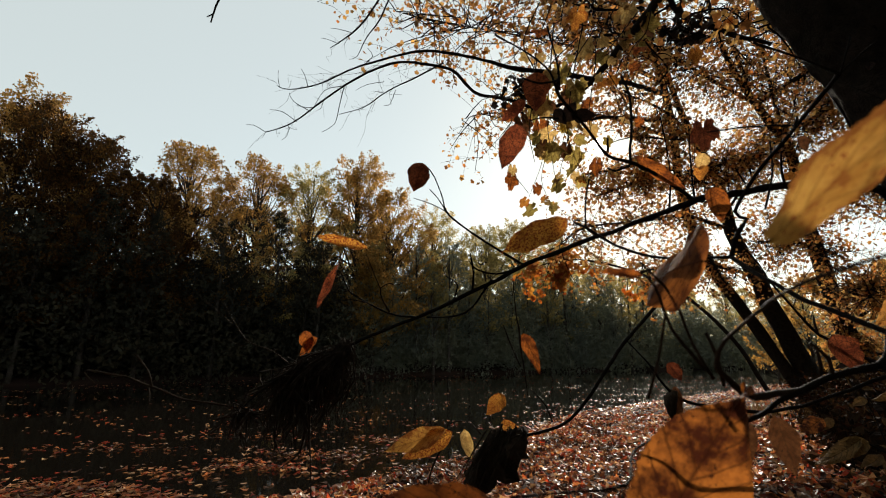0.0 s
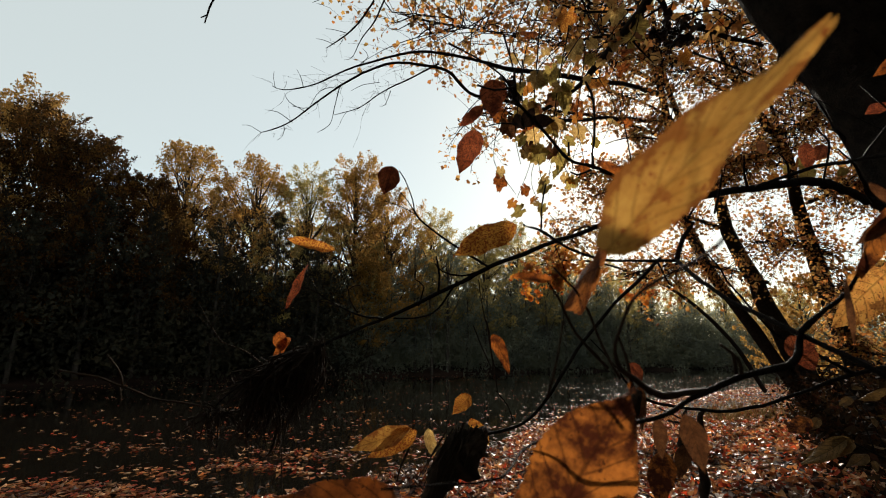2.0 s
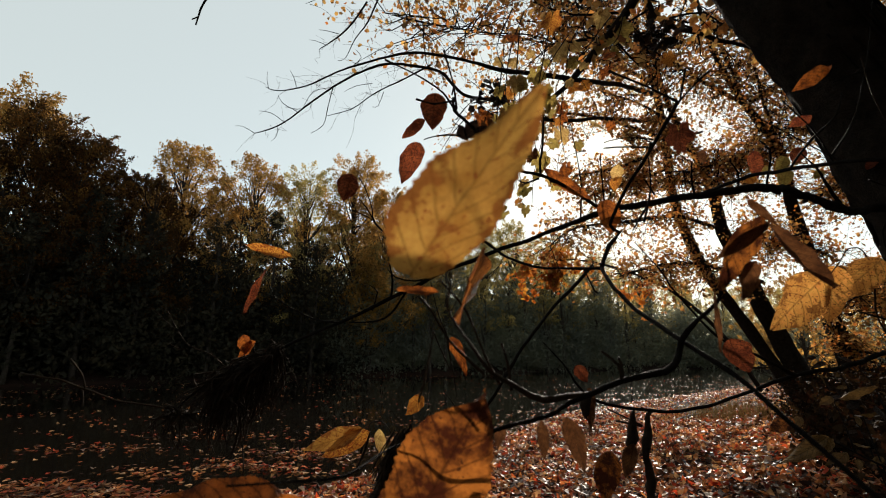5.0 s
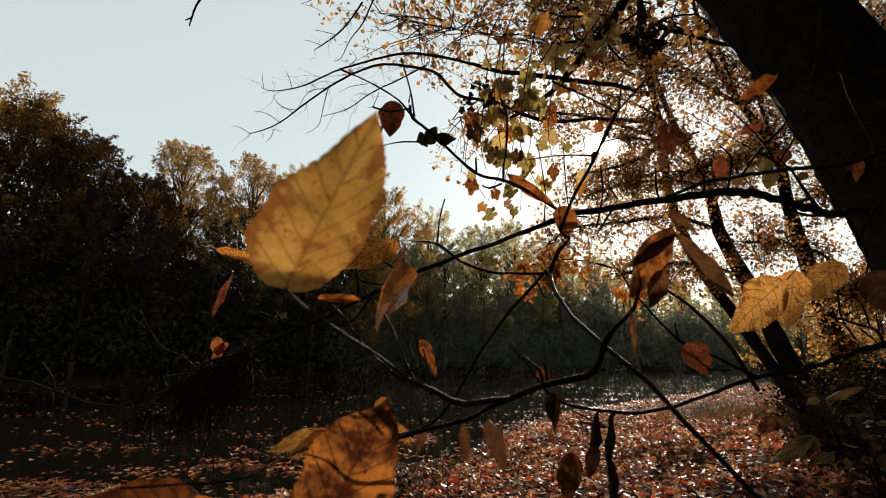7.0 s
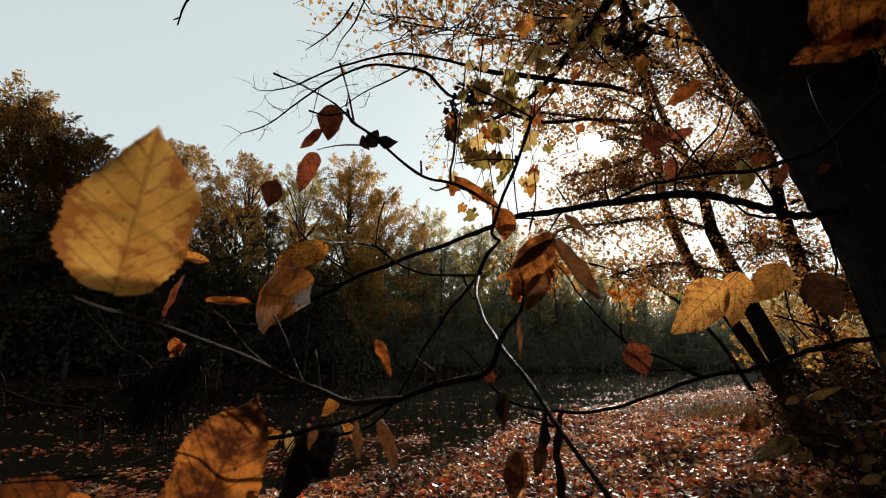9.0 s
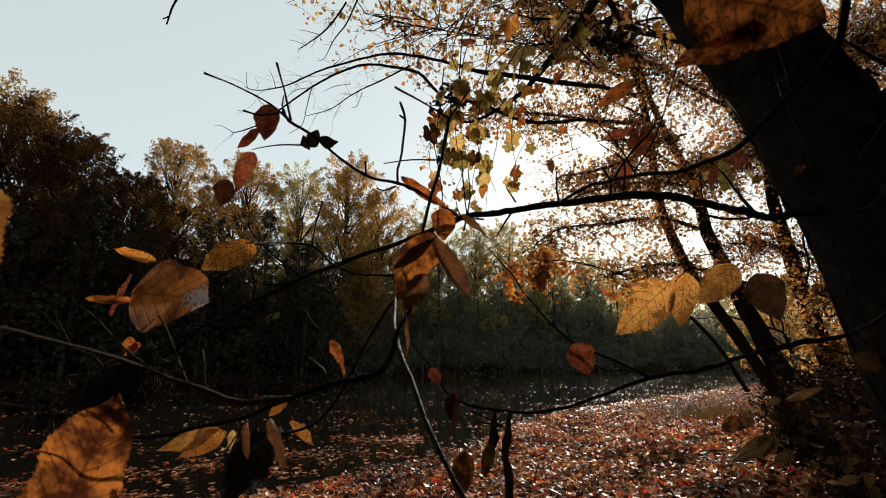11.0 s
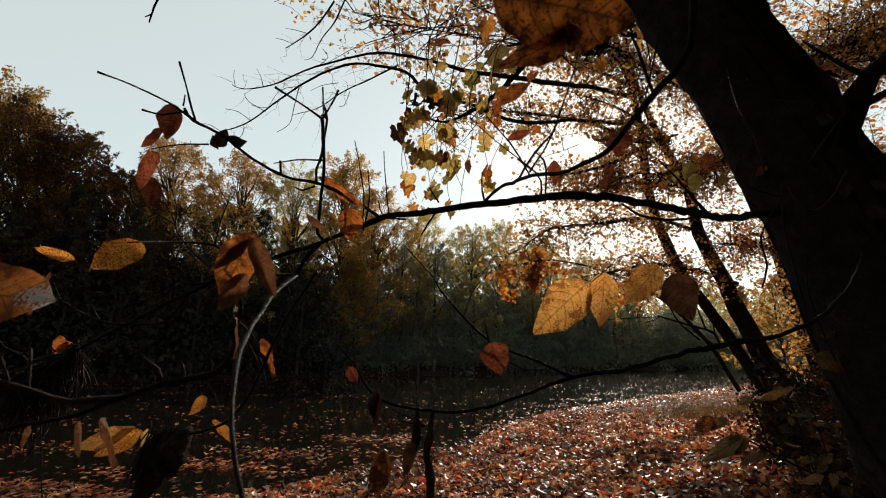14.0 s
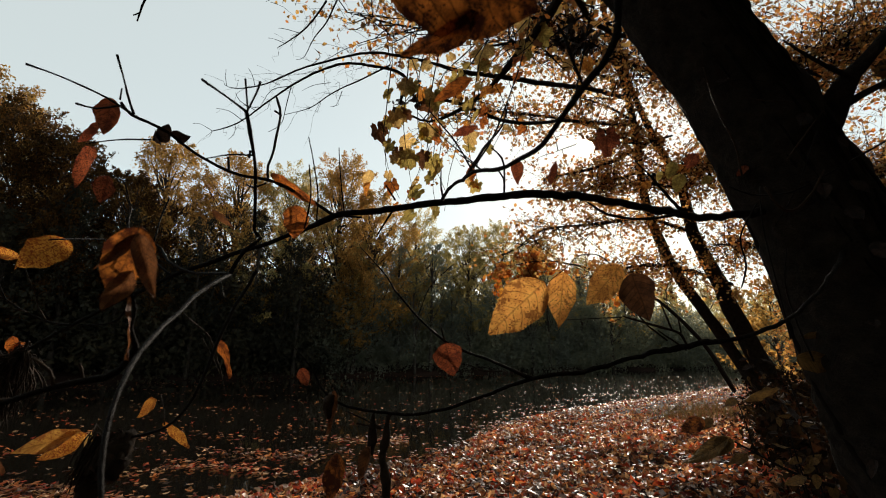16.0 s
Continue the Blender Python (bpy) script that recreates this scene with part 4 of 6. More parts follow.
def twiglets(parent, pts, count, length, r, seed, material=BARK_LIMB):
    """Fine side twigs along a bough, too small to pick apart."""
    rng = np.random.default_rng(seed)
    q = spline(pts, length * 0.5)
    geos = []
    for i in range(count):
        k = int(len(q) * (0.25 + 0.74 * rng.random()))
        a = q[k, :3]
        t = q[min(k + 1, len(q) - 1), :3] - q[max(k - 1, 0), :3]
        t /= np.linalg.norm(t) + 1e-9
        d = (t * 0.8 + rng.normal(0, 0.6, 3)) * length * rng.uniform(0.4, 1.2)
        m = a + d * 0.35 + rng.normal(0, 0.09, 3) * length
        h = a + d * 0.7 + rng.normal(0, 0.13, 3) * length
        e = a + d + rng.normal(0, 0.16, 3) * length
        geos.append(tube([(*a, r), (*m, r * 0.85), (*h, r * 0.65), (*e, r * 0.4)], 4, length * 0.12, 0.1, i))
        if rng.random() < 0.6:
            geos.append(tube([(*m, r * 0.7), (*(m + rng.normal(0, 0.3, 3) * length), r * 0.35)], 3, length * 0.3, 0.1, i))
    v, f = join(geos)
    return under(tagged(new("twig_work", mesh_of("twig_work", v, f, material)), kind="stuff"), parent)


twiglets(sky2, [(0.458, 5.779, 5.326, 0.0226), (0.053, 5.607, 5.6, 0.0222), (-0.741, 5.573, 5.704, 0.0178), (-1.217, 5.612, 5.516, 0.0156), (-1.639, 5.752, 5.339, 0.0135), (-2.155, 5.921, 5.035, 0.0101), (-2.686, 6.052, 4.889, 0.0065)], 26, 0.32, 0.0026, 301)
twiglets(sky2, [(0.537, 5.668, 5.798, 0.0226), (-0.431, 5.629, 5.918, 0.0181), (-1.236, 5.667, 5.718, 0.0135), (-1.91, 5.81, 5.514, 0.0101), (-2.522, 5.897, 5.554, 0.0047)], 22, 0.32, 0.0026, 302)
twiglets(sky2, [(-0.066, 5.582, 5.7, 0.0133), (-0.502, 5.629, 5.481, 0.0111), (-0.899, 5.67, 5.286, 0.0089), (-1.176, 5.713, 5.092, 0.0071), (-1.533, 5.733, 4.989, 0.0044)], 16, 0.28, 0.0024, 303)
twiglets(sky2, [(-0.836, 5.445, 6.677, 0.0135), (-1.158, 5.507, 6.401, 0.0135), (-1.399, 5.563, 6.149, 0.0099), (-1.681, 5.603, 5.967, 0.0054)], 14, 0.28, 0.0024, 304)
# spurs and small twigs of the long limb
for tw in ([(0.043, 0.814, 1.811, 0.0022), (0.046, 0.807, 1.844, 0.0019), (0.04, 0.799, 1.877, 0.0013)], [(0.13, 0.81, 1.856, 0.0022), (0.086, 0.807, 1.844, 0.0016), (0.052, 0.8, 1.85, 0.0013), (0.038, 0.797, 1.864, 0.0008)], [(0.077, 0.81, 1.835, 0.0022), (0.043, 0.825, 1.788, 0.0019), (0.009, 0.833, 1.774, 0.0016), (-0.035, 0.838, 1.773, 0.0014)],
           [(0.009, 0.824, 1.793, 0.0016), (0.019, 0.811, 1.825, 0.0013), (0.004, 0.808, 1.837, 0.0008)], [(0.624, 0.837, 2.02, 0.0025), (0.618, 0.831, 2.045, 0.0019), (0.618, 0.824, 2.079, 0.0013)], [(0.753, 0.9, 2.056, 0.0024), (0.752, 0.892, 2.089, 0.0021), (0.734, 0.887, 2.113, 0.0014)], [(0.529, 0.823, 1.998, 0.0025), (0.512, 0.829, 1.973, 0.0019), (0.496, 0.835, 1.946, 0.0012)],
           [(1.437, 1.41, 2.182, 0.0074), (1.349, 1.349, 2.229, 0.0051), (1.265, 1.288, 2.271, 0.003), (1.221, 1.278, 2.314, 0.002)], [(0.946, 0.944, 2.057, 0.0021), (1.016, 0.997, 2.046, 0.003), (1.119, 1.045, 2.051, 0.0031), (1.256, 1.136, 2.093, 0.0042)], [(0.47, 0.806, 1.973, 0.0018), (0.427, 0.806, 1.978, 0.0015), (0.416, 0.799, 2.007, 0.0009)], [(0.438, 0.807, 1.975, 0.0015), (0.431, 0.794, 2.03, 0.0012), (0.426, 0.777, 2.1, 0.0009)],
           [(0.388, 0.802, 1.955, 0.0015), (0.389, 0.785, 2.026, 0.0012), (0.372, 0.764, 2.114, 0.0009)], [(0.532, 0.808, 2.008, 0.0018), (0.521, 0.804, 2.024, 0.0015), (0.513, 0.801, 2.036, 0.0012)]):
    stem("twig", tw, BARK_LIMB, limb, 6, 0.012)

# twig with the hanging red leaves
red = stem("twig", [(0.424, 0.784, 1.969, 0.0035), (0.386, 0.774, 1.992, 0.0029), (0.319, 0.757, 2.022, 0.0029), (0.272, 0.736, 2.025, 0.0025), (0.24, 0.704, 2.03, 0.0024), (0.211, 0.67, 2.043, 0.0023), (0.186, 0.656, 2.063, 0.0026), (0.166, 0.634, 2.068, 0.0023), (0.154, 0.613, 2.07, 0.0022), (0.152, 0.591, 2.076, 0.0019)], BARK_SHOOT, oak, 8, 0.012, 0.06, 21, 0.25)
for tw in ([(0.154, 0.613, 2.07, 0.0019), (0.137, 0.58, 2.078, 0.0014), (0.106, 0.558, 2.087, 0.0011), (0.079, 0.546, 2.095, 0.0011), (0.06, 0.535, 2.098, 0.0017)], [(0.157, 0.613, 2.07, 0.0017), (0.154, 0.597, 2.094, 0.0014), (0.146, 0.59, 2.123, 0.0012), (0.138, 0.584, 2.15, 0.0019)], [(0.152, 0.592, 2.072, 0.0014), (0.124, 0.584, 2.062, 0.0012), (0.099, 0.578, 2.066, 0.0014)], [(0.15, 0.59, 2.08, 0.0012), (0.153, 0.586, 2.096, 0.0009)],
           [(0.163, 0.649, 2.047, 0.0013), (0.131, 0.622, 2.033, 0.001), (0.11, 0.596, 2.013, 0.0007)], [(0.257, 0.715, 2.026, 0.0019), (0.256, 0.71, 2.048, 0.0017)], [(0.309, 0.757, 2.022, 0.0023), (0.309, 0.75, 2.05, 0.0023), (0.315, 0.752, 2.085, 0.0023), (0.319, 0.757, 2.154, 0.0024), (0.308, 0.758, 2.191, 0.0021)], [(0.319, 0.757, 2.154, 0.0018), (0.308, 0.755, 2.162, 0.0018)],
           [(0.306, 0.757, 2.02, 0.0017), (0.283, 0.759, 2.012, 0.0014), (0.27, 0.758, 2.017, 0.0012)]):
    stem("twig", tw, BARK_SHOOT, oak, 6, 0.012, 0.06, 3, 0.2)
leaf(red, (0.125, 0.604, 2.091), (0.12, 0.618, 2.037), 0.039, (0.078, -0.899, -0.43), LEAF_RED, 0.25, 0.3, label="withered red leaf with ragged edges", teeth=0.035)
leaf(red, (0.11, 0.617, 2.056), (0.077, 0.63, 2.031), 0.018, (0.005, -0.972, -0.235), LEAF_RED, 0.3, 0.4, teeth=0.02)
leaf(red, (0.1, 0.615, 2.018), (0.081, 0.646, 1.967), 0.036, (-0.327, -0.824, -0.462), LEAF_RED, 0.25, 0.35, teeth=0.03, label="spotted reddish-brown hanging leaf")
leaf(red, (0.187, 0.66, 2.059), (0.22, 0.659, 2.064), 0.024, (0.101, -0.536, -0.838), LEAF_DEAD, 0.3, 0.5)
leaf(red, (0.173, 0.662, 2.049), (0.187, 0.656, 2.076), 0.024, (0.216, -0.918, -0.333), LEAF_DEAD, 0.5, 0.5, label="crumpled dark dead leaf")
leaf(red, (0.162, 0.658, 2.068), (0.182, 0.662, 2.049), 0.02, (-0.48, -0.602, -0.638), LEAF_DEAD, 0.5, 0.5)
leaf(red, (0.316, 0.757, 2.039), (0.4, 0.769, 1.987), 0.023, (-0.216, -0.815, -0.538), LEAF_ORANGE, 0.2, 0.4, kind="long", label="folded long orange-brown leaf")
leaf(limb, (0.391, 0.675, 1.95), (0.391, 0.677, 1.896), 0.041, (0.12, -0.992, -0.042), LEAF_ORANGE, 0.25, 0.2, label="hanging orange-brown leaf with a torn edge")

# twig with the small red leaf
r1 = stem("twig", [(0.13, 0.809, 1.861, 0.0022), (0.079, 0.82, 1.897, 0.002), (0.03, 0.841, 1.937, 0.0017), (-0.001, 0.863, 1.973, 0.0018), (-0.009, 0.876, 2.006, 0.0012), (-0.024, 0.876, 2.047, 0.001), (-0.038, 0.881, 2.071, 0.0009)], BARK_SHOOT, oak, 6, 0.012, 0.05, 31, 0.2)
stem("twig", [(-0.001, 0.863, 1.973, 0.0012), (-0.028, 0.869, 1.99, 0.0009), (-0.065, 0.875, 2.005, 0.0007)], BARK_SHOOT, oak, 5, 0.012)
stem("twig", [(-0.001, 0.863, 1.973, 0.0012), (-0.017, 0.867, 2.001, 0.001), (-0.034, 0.872, 2.022, 0.0009)], BARK_SHOOT, oak, 5, 0.012)
leaf(r1, (-0.048, 0.851, 2.067), (-0.064, 0.873, 2.018), 0.045, (-0.008, -0.916, -0.402), LEAF_RED, 0.15, 0.3, label="small dark red leaf")
# left twigs with the boat-shaped and the narrow leaf
l1 = stem("twig", [(-0.05, 0.838, 1.772, 0.0022), (-0.089, 0.837, 1.776, 0.0019), (-0.116, 0.834, 1.786, 0.0017), (-0.148, 0.83, 1.803, 0.0014), (-0.17, 0.826, 1.817, 0.0011), (-0.184, 0.819, 1.848, 0.0009)], BARK_SHOOT, oak, 6, 0.012)
for tw in ([(-0.099, 0.835, 1.781, 0.0017), (-0.112, 0.83, 1.803, 0.0014), (-0.115, 0.826, 1.822, 0.0011), (-0.099, 0.824, 1.83, 0.001), (-0.093, 0.825, 1.827, 0.0008)], [(-0.128, 0.832, 1.793, 0.0011), (-0.165, 0.82, 1.801, 0.0009), (-0.209, 0.82, 1.796, 0.0007)], [(-0.153, 0.829, 1.807, 0.001), (-0.187, 0.824, 1.823, 0.0008), (-0.231, 0.822, 1.831, 0.0006)], [(-0.114, 0.827, 1.817, 0.0009), (-0.128, 0.819, 1.85, 0.0008), (-0.14, 0.812, 1.879, 0.0007)]):
    stem("twig", tw, BARK_STALK, oak, 5, 0.012)
leaf(l1, (-0.136, 0.8, 1.886), (-0.227, 0.825, 1.908), 0.022, (-0.168, -0.917, 0.361), LEAF_OCHRE, 0.15, 0.3, label="thin boat-shaped ochre leaf")
leaf(l1, (-0.185, 0.815, 1.865), (-0.221, 0.832, 1.788), 0.02, (-0.431, -0.902, -0.011), LEAF_RED, 0.1, 0.6, kind="long", label="narrow rolled pinkish-brown leaf")
leaf(limb, (-0.294, 0.993, 1.757), (-0.284, 1.004, 1.712), 0.03, (0.158, -0.967, -0.198), LEAF_ORANGE, 0.3, 0.4, label="crumpled orange leaf caught on bark shreds")
leaf(limb, (-0.268, 0.997, 1.743), (-0.294, 1.006, 1.704), 0.026, (-0.446, -0.891, 0.09), LEAF_ORANGE, 0.4, 0.4)
# hair-thin twigs and the bare stick on the left
for tw in ([(-0.305, 0.958, 1.687, 0.0012), (-0.35, 0.972, 1.715, 0.0011), (-0.406, 0.987, 1.734, 0.0011), (-0.434, 0.99, 1.762, 0.001), (-0.469, 0.988, 1.815, 0.0007)], [(-0.437, 0.99, 1.762, 0.001), (-0.423, 0.985, 1.785, 0.0008), (-0.408, 0.978, 1.816, 0.0007)], [(-0.444, 0.989, 1.768, 0.0009), (-0.481, 0.992, 1.797, 0.0007), (-0.522, 0.994, 1.827, 0.0006)], [(-0.41, 0.989, 1.726, 0.0009), (-0.432, 0.988, 1.728, 0.0008), (-0.45, 0.985, 1.739, 0.0006)], [(-0.326, 0.965, 1.7, 0.0009), (-0.343, 0.96, 1.719, 0.0008)]):
    stem("twig", tw, BARK_STALK, oak, 5, 0.012)
stick = stem("twig", [(-0.372, 0.913, 1.612, 0.0017), (-0.413, 0.89, 1.622, 0.0017), (-0.458, 0.877, 1.63, 0.0017), (-0.482, 0.864, 1.642, 0.0017), (-0.505, 0.851, 1.653, 0.0022), (-0.522, 0.838, 1.663, 0.0019), (-0.534, 0.826, 1.671, 0.0016), (-0.559, 0.814, 1.676, 0.0016), (-0.592, 0.812, 1.682, 0.0016)], BARK_STALK, oak, 7, 0.012, 0.08, 6, 0.2)
stem("twig", [(-0.506, 0.85, 1.654, 0.0019), (-0.511, 0.845, 1.677, 0.0016), (-0.521, 0.842, 1.691, 0.0016), (-0.534, 0.838, 1.707, 0.0019)], BARK_STALK, oak, 6, 0.012)
stem("twig", [(-0.592, 0.812, 1.682, 0.001), (-0.597, 0.813, 1.677, 0.0008), (-0.58, 0.817, 1.661, 0.0005)], BARK_STALK, oak, 5, 0.012)
stem("twig", [(-0.512, 0.851, 1.653, 0.0016), (-0.51, 0.854, 1.639, 0.0014), (-0.511, 0.857, 1.625, 0.0008)], BARK_DEAD, oak, 5, 0.012)


def shreds(parent, a, b, hang, count, seed, label, loose=1.0):
    """Shreds of dead bark hanging from the line a to b, falling by about hang."""
    rng = np.random.default_rng(seed)
    a, b, hang = np.array(a), np.array(b), np.array(hang)
    geos = []
    for i in range(count):
        s = a + (b - a) * rng.random() + rng.normal(0, 0.005, 3)
        k = rng.uniform(0.25, 1.1)
        e = s + hang * k + rng.normal(0, 0.016, 3) * loose
        mid = 0.5 * (s + e) + rng.normal(0, 0.018, 3) * loose
        r = rng.uniform(0.0004, 0.0019)
        geos.append(tube([(*s, r), (*mid, r * 1.2), (*e, r * 0.4)], 4, 0.02, 0.2, i))
    v, f = join(geos)
    return tagged(under(new("bark_fringe", mesh_of("bark_fringe", v, f, BARK_DEAD)), parent), label, kind="stuff")


SH = [(-0.176, 0.898, 1.729), (-0.306, 0.931, 1.671), (-0.243, 0.941, 1.588), (-0.275, 0.927, 1.644), (-0.261, 0.935, 1.634), (-0.261, 0.943, 1.533), (-0.372, 0.913, 1.613), (-0.377, 0.923, 1.57), (-0.393, 0.916, 1.6), (-0.356, 0.915, 1.605)]
shreds(limb, SH[0], SH[1], tuple(Vector(SH[2]) - (Vector(SH[0]) * 0.75 + Vector(SH[1]) * 0.25)), 330, 2, "dense fringe of dead hanging bark shreds")
shreds(limb, SH[0], SH[1], tuple((Vector(SH[1]) - Vector(SH[0])) * 0.75 + Vector((0, 0, -0.035))), 120, 12, "bark shreds trailing along the limb")
shreds(limb, SH[3], SH[4], tuple(Vector(SH[5]) - Vector(SH[4])), 26, 3, "trailing bark shreds")
shreds(limb, SH[8], SH[9], tuple(Vector(SH[7]) - Vector(SH[6])), 50, 4, "dark clump of dead bark shreds")
for tw in ([(-0.259, 0.938, 1.598, 0.0036), (-0.265, 0.947, 1.562, 0.003), (-0.275, 0.954, 1.531, 0.0024), (-0.291, 0.958, 1.516, 0.0012), (-0.323, 0.963, 1.492, 0.0006)], [(-0.258, 0.94, 1.593, 0.0012), (-0.255, 0.954, 1.531, 0.0012), (-0.252, 0.976, 1.438, 0.0012)]):
    stem("twig", tw, BARK_DEAD, oak, 6, 0.015, 0.2)

# upper branch that leaves the limb towards the camera
up = stem("branch", [(0.62, 0.809, 2.011, 0.0031), (0.63, 0.738, 2.005, 0.0028), (0.649, 0.678, 1.997, 0.0029), (0.66, 0.563, 1.964, 0.0026), (0.687, 0.524, 1.952, 0.0027), (0.709, 0.494, 1.951, 0.0027), (0.728, 0.461, 1.956, 0.0029), (0.746, 0.436, 1.978, 0.003), (0.761, 0.411, 1.996, 0.0036), (0.775, 0.393, 2.007, 0.0035), (0.782, 0.373, 2.026, 0.0034), (0.779, 0.356, 2.051, 0.0033), (0.774, 0.334, 2.102, 0.0032)], BARK_LIMB, oak, 10, 0.012, 0.05, 12, 0.15)
for tw in ([(0.66, 0.577, 1.975, 0.0017), (0.679, 0.57, 2.003, 0.0013), (0.696, 0.562, 2.039, 0.0011), (0.713, 0.56, 2.086, 0.001), (0.73, 0.558, 2.139, 0.0008), (0.744, 0.551, 2.21, 0.0006)], [(0.642, 0.573, 1.993, 0.0009), (0.67, 0.577, 1.974, 0.001), (0.615, 0.604, 2.038, 0.0007), (0.579, 0.633, 2.091, 0.0006)], [(0.656, 0.639, 1.989, 0.002), (0.679, 0.62, 2.026, 0.0017), (0.706, 0.603, 2.055, 0.0014), (0.714, 0.595, 2.088, 0.001)], [(0.66, 0.572, 1.967, 0.0013), (0.636, 0.563, 2.005, 0.0011), (0.598, 0.562, 2.054, 0.0009)],
           [(0.761, 0.411, 1.996, 0.0017), (0.746, 0.396, 2.016, 0.0017), (0.738, 0.391, 2.036, 0.0017), (0.727, 0.379, 2.043, 0.0013)], [(0.755, 0.423, 1.988, 0.001), (0.761, 0.402, 2.034, 0.0008), (0.766, 0.382, 2.074, 0.0007)], [(0.738, 0.802, 2.02, 0.0018), (0.736, 0.784, 2.052, 0.0018), (0.729, 0.767, 2.079, 0.0018), (0.71, 0.763, 2.097, 0.0012)]):
    stem("twig", tw, BARK_SHOOT, oak, 6, 0.012, 0.06, 4, 0.15)
leaf(up, (0.572, 0.275, 1.992), (0.684, 0.286, 1.986), 0.072, (0.154, -0.331, -0.931), LEAF_EMBER, 0.15, 0.2, label="large blurred orange-brown leaf close by")
leaf(up, (0.640, 0.289, 1.976), (0.588, 0.326, 1.959), 0.032, (-0.454, -0.884, -0.114), LEAF_EMBER, 0.25, 0.3)
leaf(up, (0.659, 0.548, 2.097), (0.605, 0.558, 2.061), 0.02, (-0.107, -0.99, -0.095), LEAF_ORANGE, 0.12, 0.4, kind="long", label="narrow orange leaf lit from behind")
leaf(up, (0.669, 0.6, 2.053), (0.633, 0.605, 2.034), 0.017, (-0.165, -0.985, 0.051), LEAF_RED, 0.15, 0.4, kind="long")
leaf(up, (0.775, 0.573, 1.986), (0.768, 0.581, 1.952), 0.012, (-0.66, -0.75, -0.036), LEAF_RED, 0.1, 0.3, kind="long")

# ---- the shrub close to the camera ----
shrub = thing("shrub", (0.55, 0.2, 0.0), "leafless shrub stems with a few yellow and brown leaves", "shrub")
stem("stem", [(0.98, 0.02, -0.25, 0.008), (0.83, 0.06, 0.6, 0.006), (0.60, 0.17, 1.2, 0.0042), (0.470, 0.258, 1.5, 0.003), (0.418, 0.298, 1.606, 0.0024), (0.399, 0.316, 1.638, 0.0018), (0.382, 0.336, 1.666, 0.0019), (0.367, 0.364, 1.695, 0.002), (0.350, 0.41, 1.726, 0.0022), (0.337, 0.476, 1.761, 0.0022), (0.335, 0.53, 1.795, 0.0023), (0.342, 0.581, 1.825, 0.0025)], BARK_ARCH, shrub, 10, 0.012, 0.03, 41, 0.08)
vst = stem("stem", [(0.342, 0.581, 1.825, 0.003), (0.355, 0.584, 1.855, 0.0026), (0.373, 0.59, 1.876, 0.0022), (0.362, 0.593, 1.886, 0.0022), (0.376, 0.552, 1.929, 0.0021), (0.388, 0.504, 1.96, 0.002), (0.396, 0.456, 1.987, 0.0022)], BARK_LIMB, shrub, 8, 0.012, 0.05, 42, 0.2)
for tw in ([(0.396, 0.456, 1.987, 0.0015), (0.369, 0.462, 2.009, 0.0011), (0.331, 0.475, 2.039, 0.0016)], [(0.398, 0.456, 1.987, 0.0009), (0.399, 0.439, 2.017, 0.0011)], [(0.397, 0.456, 1.987, 0.0011), (0.411, 0.443, 2.002, 0.0011), (0.419, 0.431, 2.008, 0.0011)], [(0.388, 0.505, 1.957, 0.0012), (0.351, 0.523, 1.966, 0.001), (0.311, 0.543, 1.969, 0.0007)], [(0.385, 0.503, 1.962, 0.0016), (0.383, 0.505, 1.953, 0.0016)], [(0.421, 0.621, 1.898, 0.0014), (0.43, 0.609, 1.946, 0.0011), (0.427, 0.6, 1.987, 0.0009)], [(0.342, 0.581, 1.825, 0.0021), (0.307, 0.601, 1.829, 0.0017), (0.267, 0.62, 1.834, 0.0018), (0.225, 0.636, 1.853, 0.0019), (0.193, 0.65, 1.88, 0.0019), (0.159, 0.591, 1.872, 0.0011), (0.146, 0.528, 1.855, 0.0008)],
           [(0.192, 0.65, 1.88, 0.0014), (0.195, 0.652, 1.918, 0.0012), (0.203, 0.654, 1.954, 0.0012)], [(0.322, 0.591, 1.827, 0.0013), (0.333, 0.588, 1.797, 0.001), (0.339, 0.588, 1.794, 0.0008)]):
    stem("twig", tw, BARK_SHOOT, shrub, 6, 0.012, 0.06, 5, 0.2)
thin = stem("stem", [(0.352, 0.641, 1.841, 0.0025), (0.29, 0.699, 1.768, 0.0025), (0.249, 0.744, 1.705, 0.0026), (0.219, 0.767, 1.651, 0.0026), (0.189, 0.775, 1.615, 0.0024), (0.155, 0.779, 1.599, 0.0024), (0.125, 0.78, 1.591, 0.0024), (0.095, 0.781, 1.587, 0.0019)], BARK_SHOOT, shrub, 8, 0.012, 0.04, 43)
leaf(vst, (0.142, 0.558, 1.863), (0.066, 0.584, 1.836), 0.046, (0.129, -0.5, -0.8), LEAF_OCHRE, 0.1, 0.2, label="ochre leaf covered in dark spots")
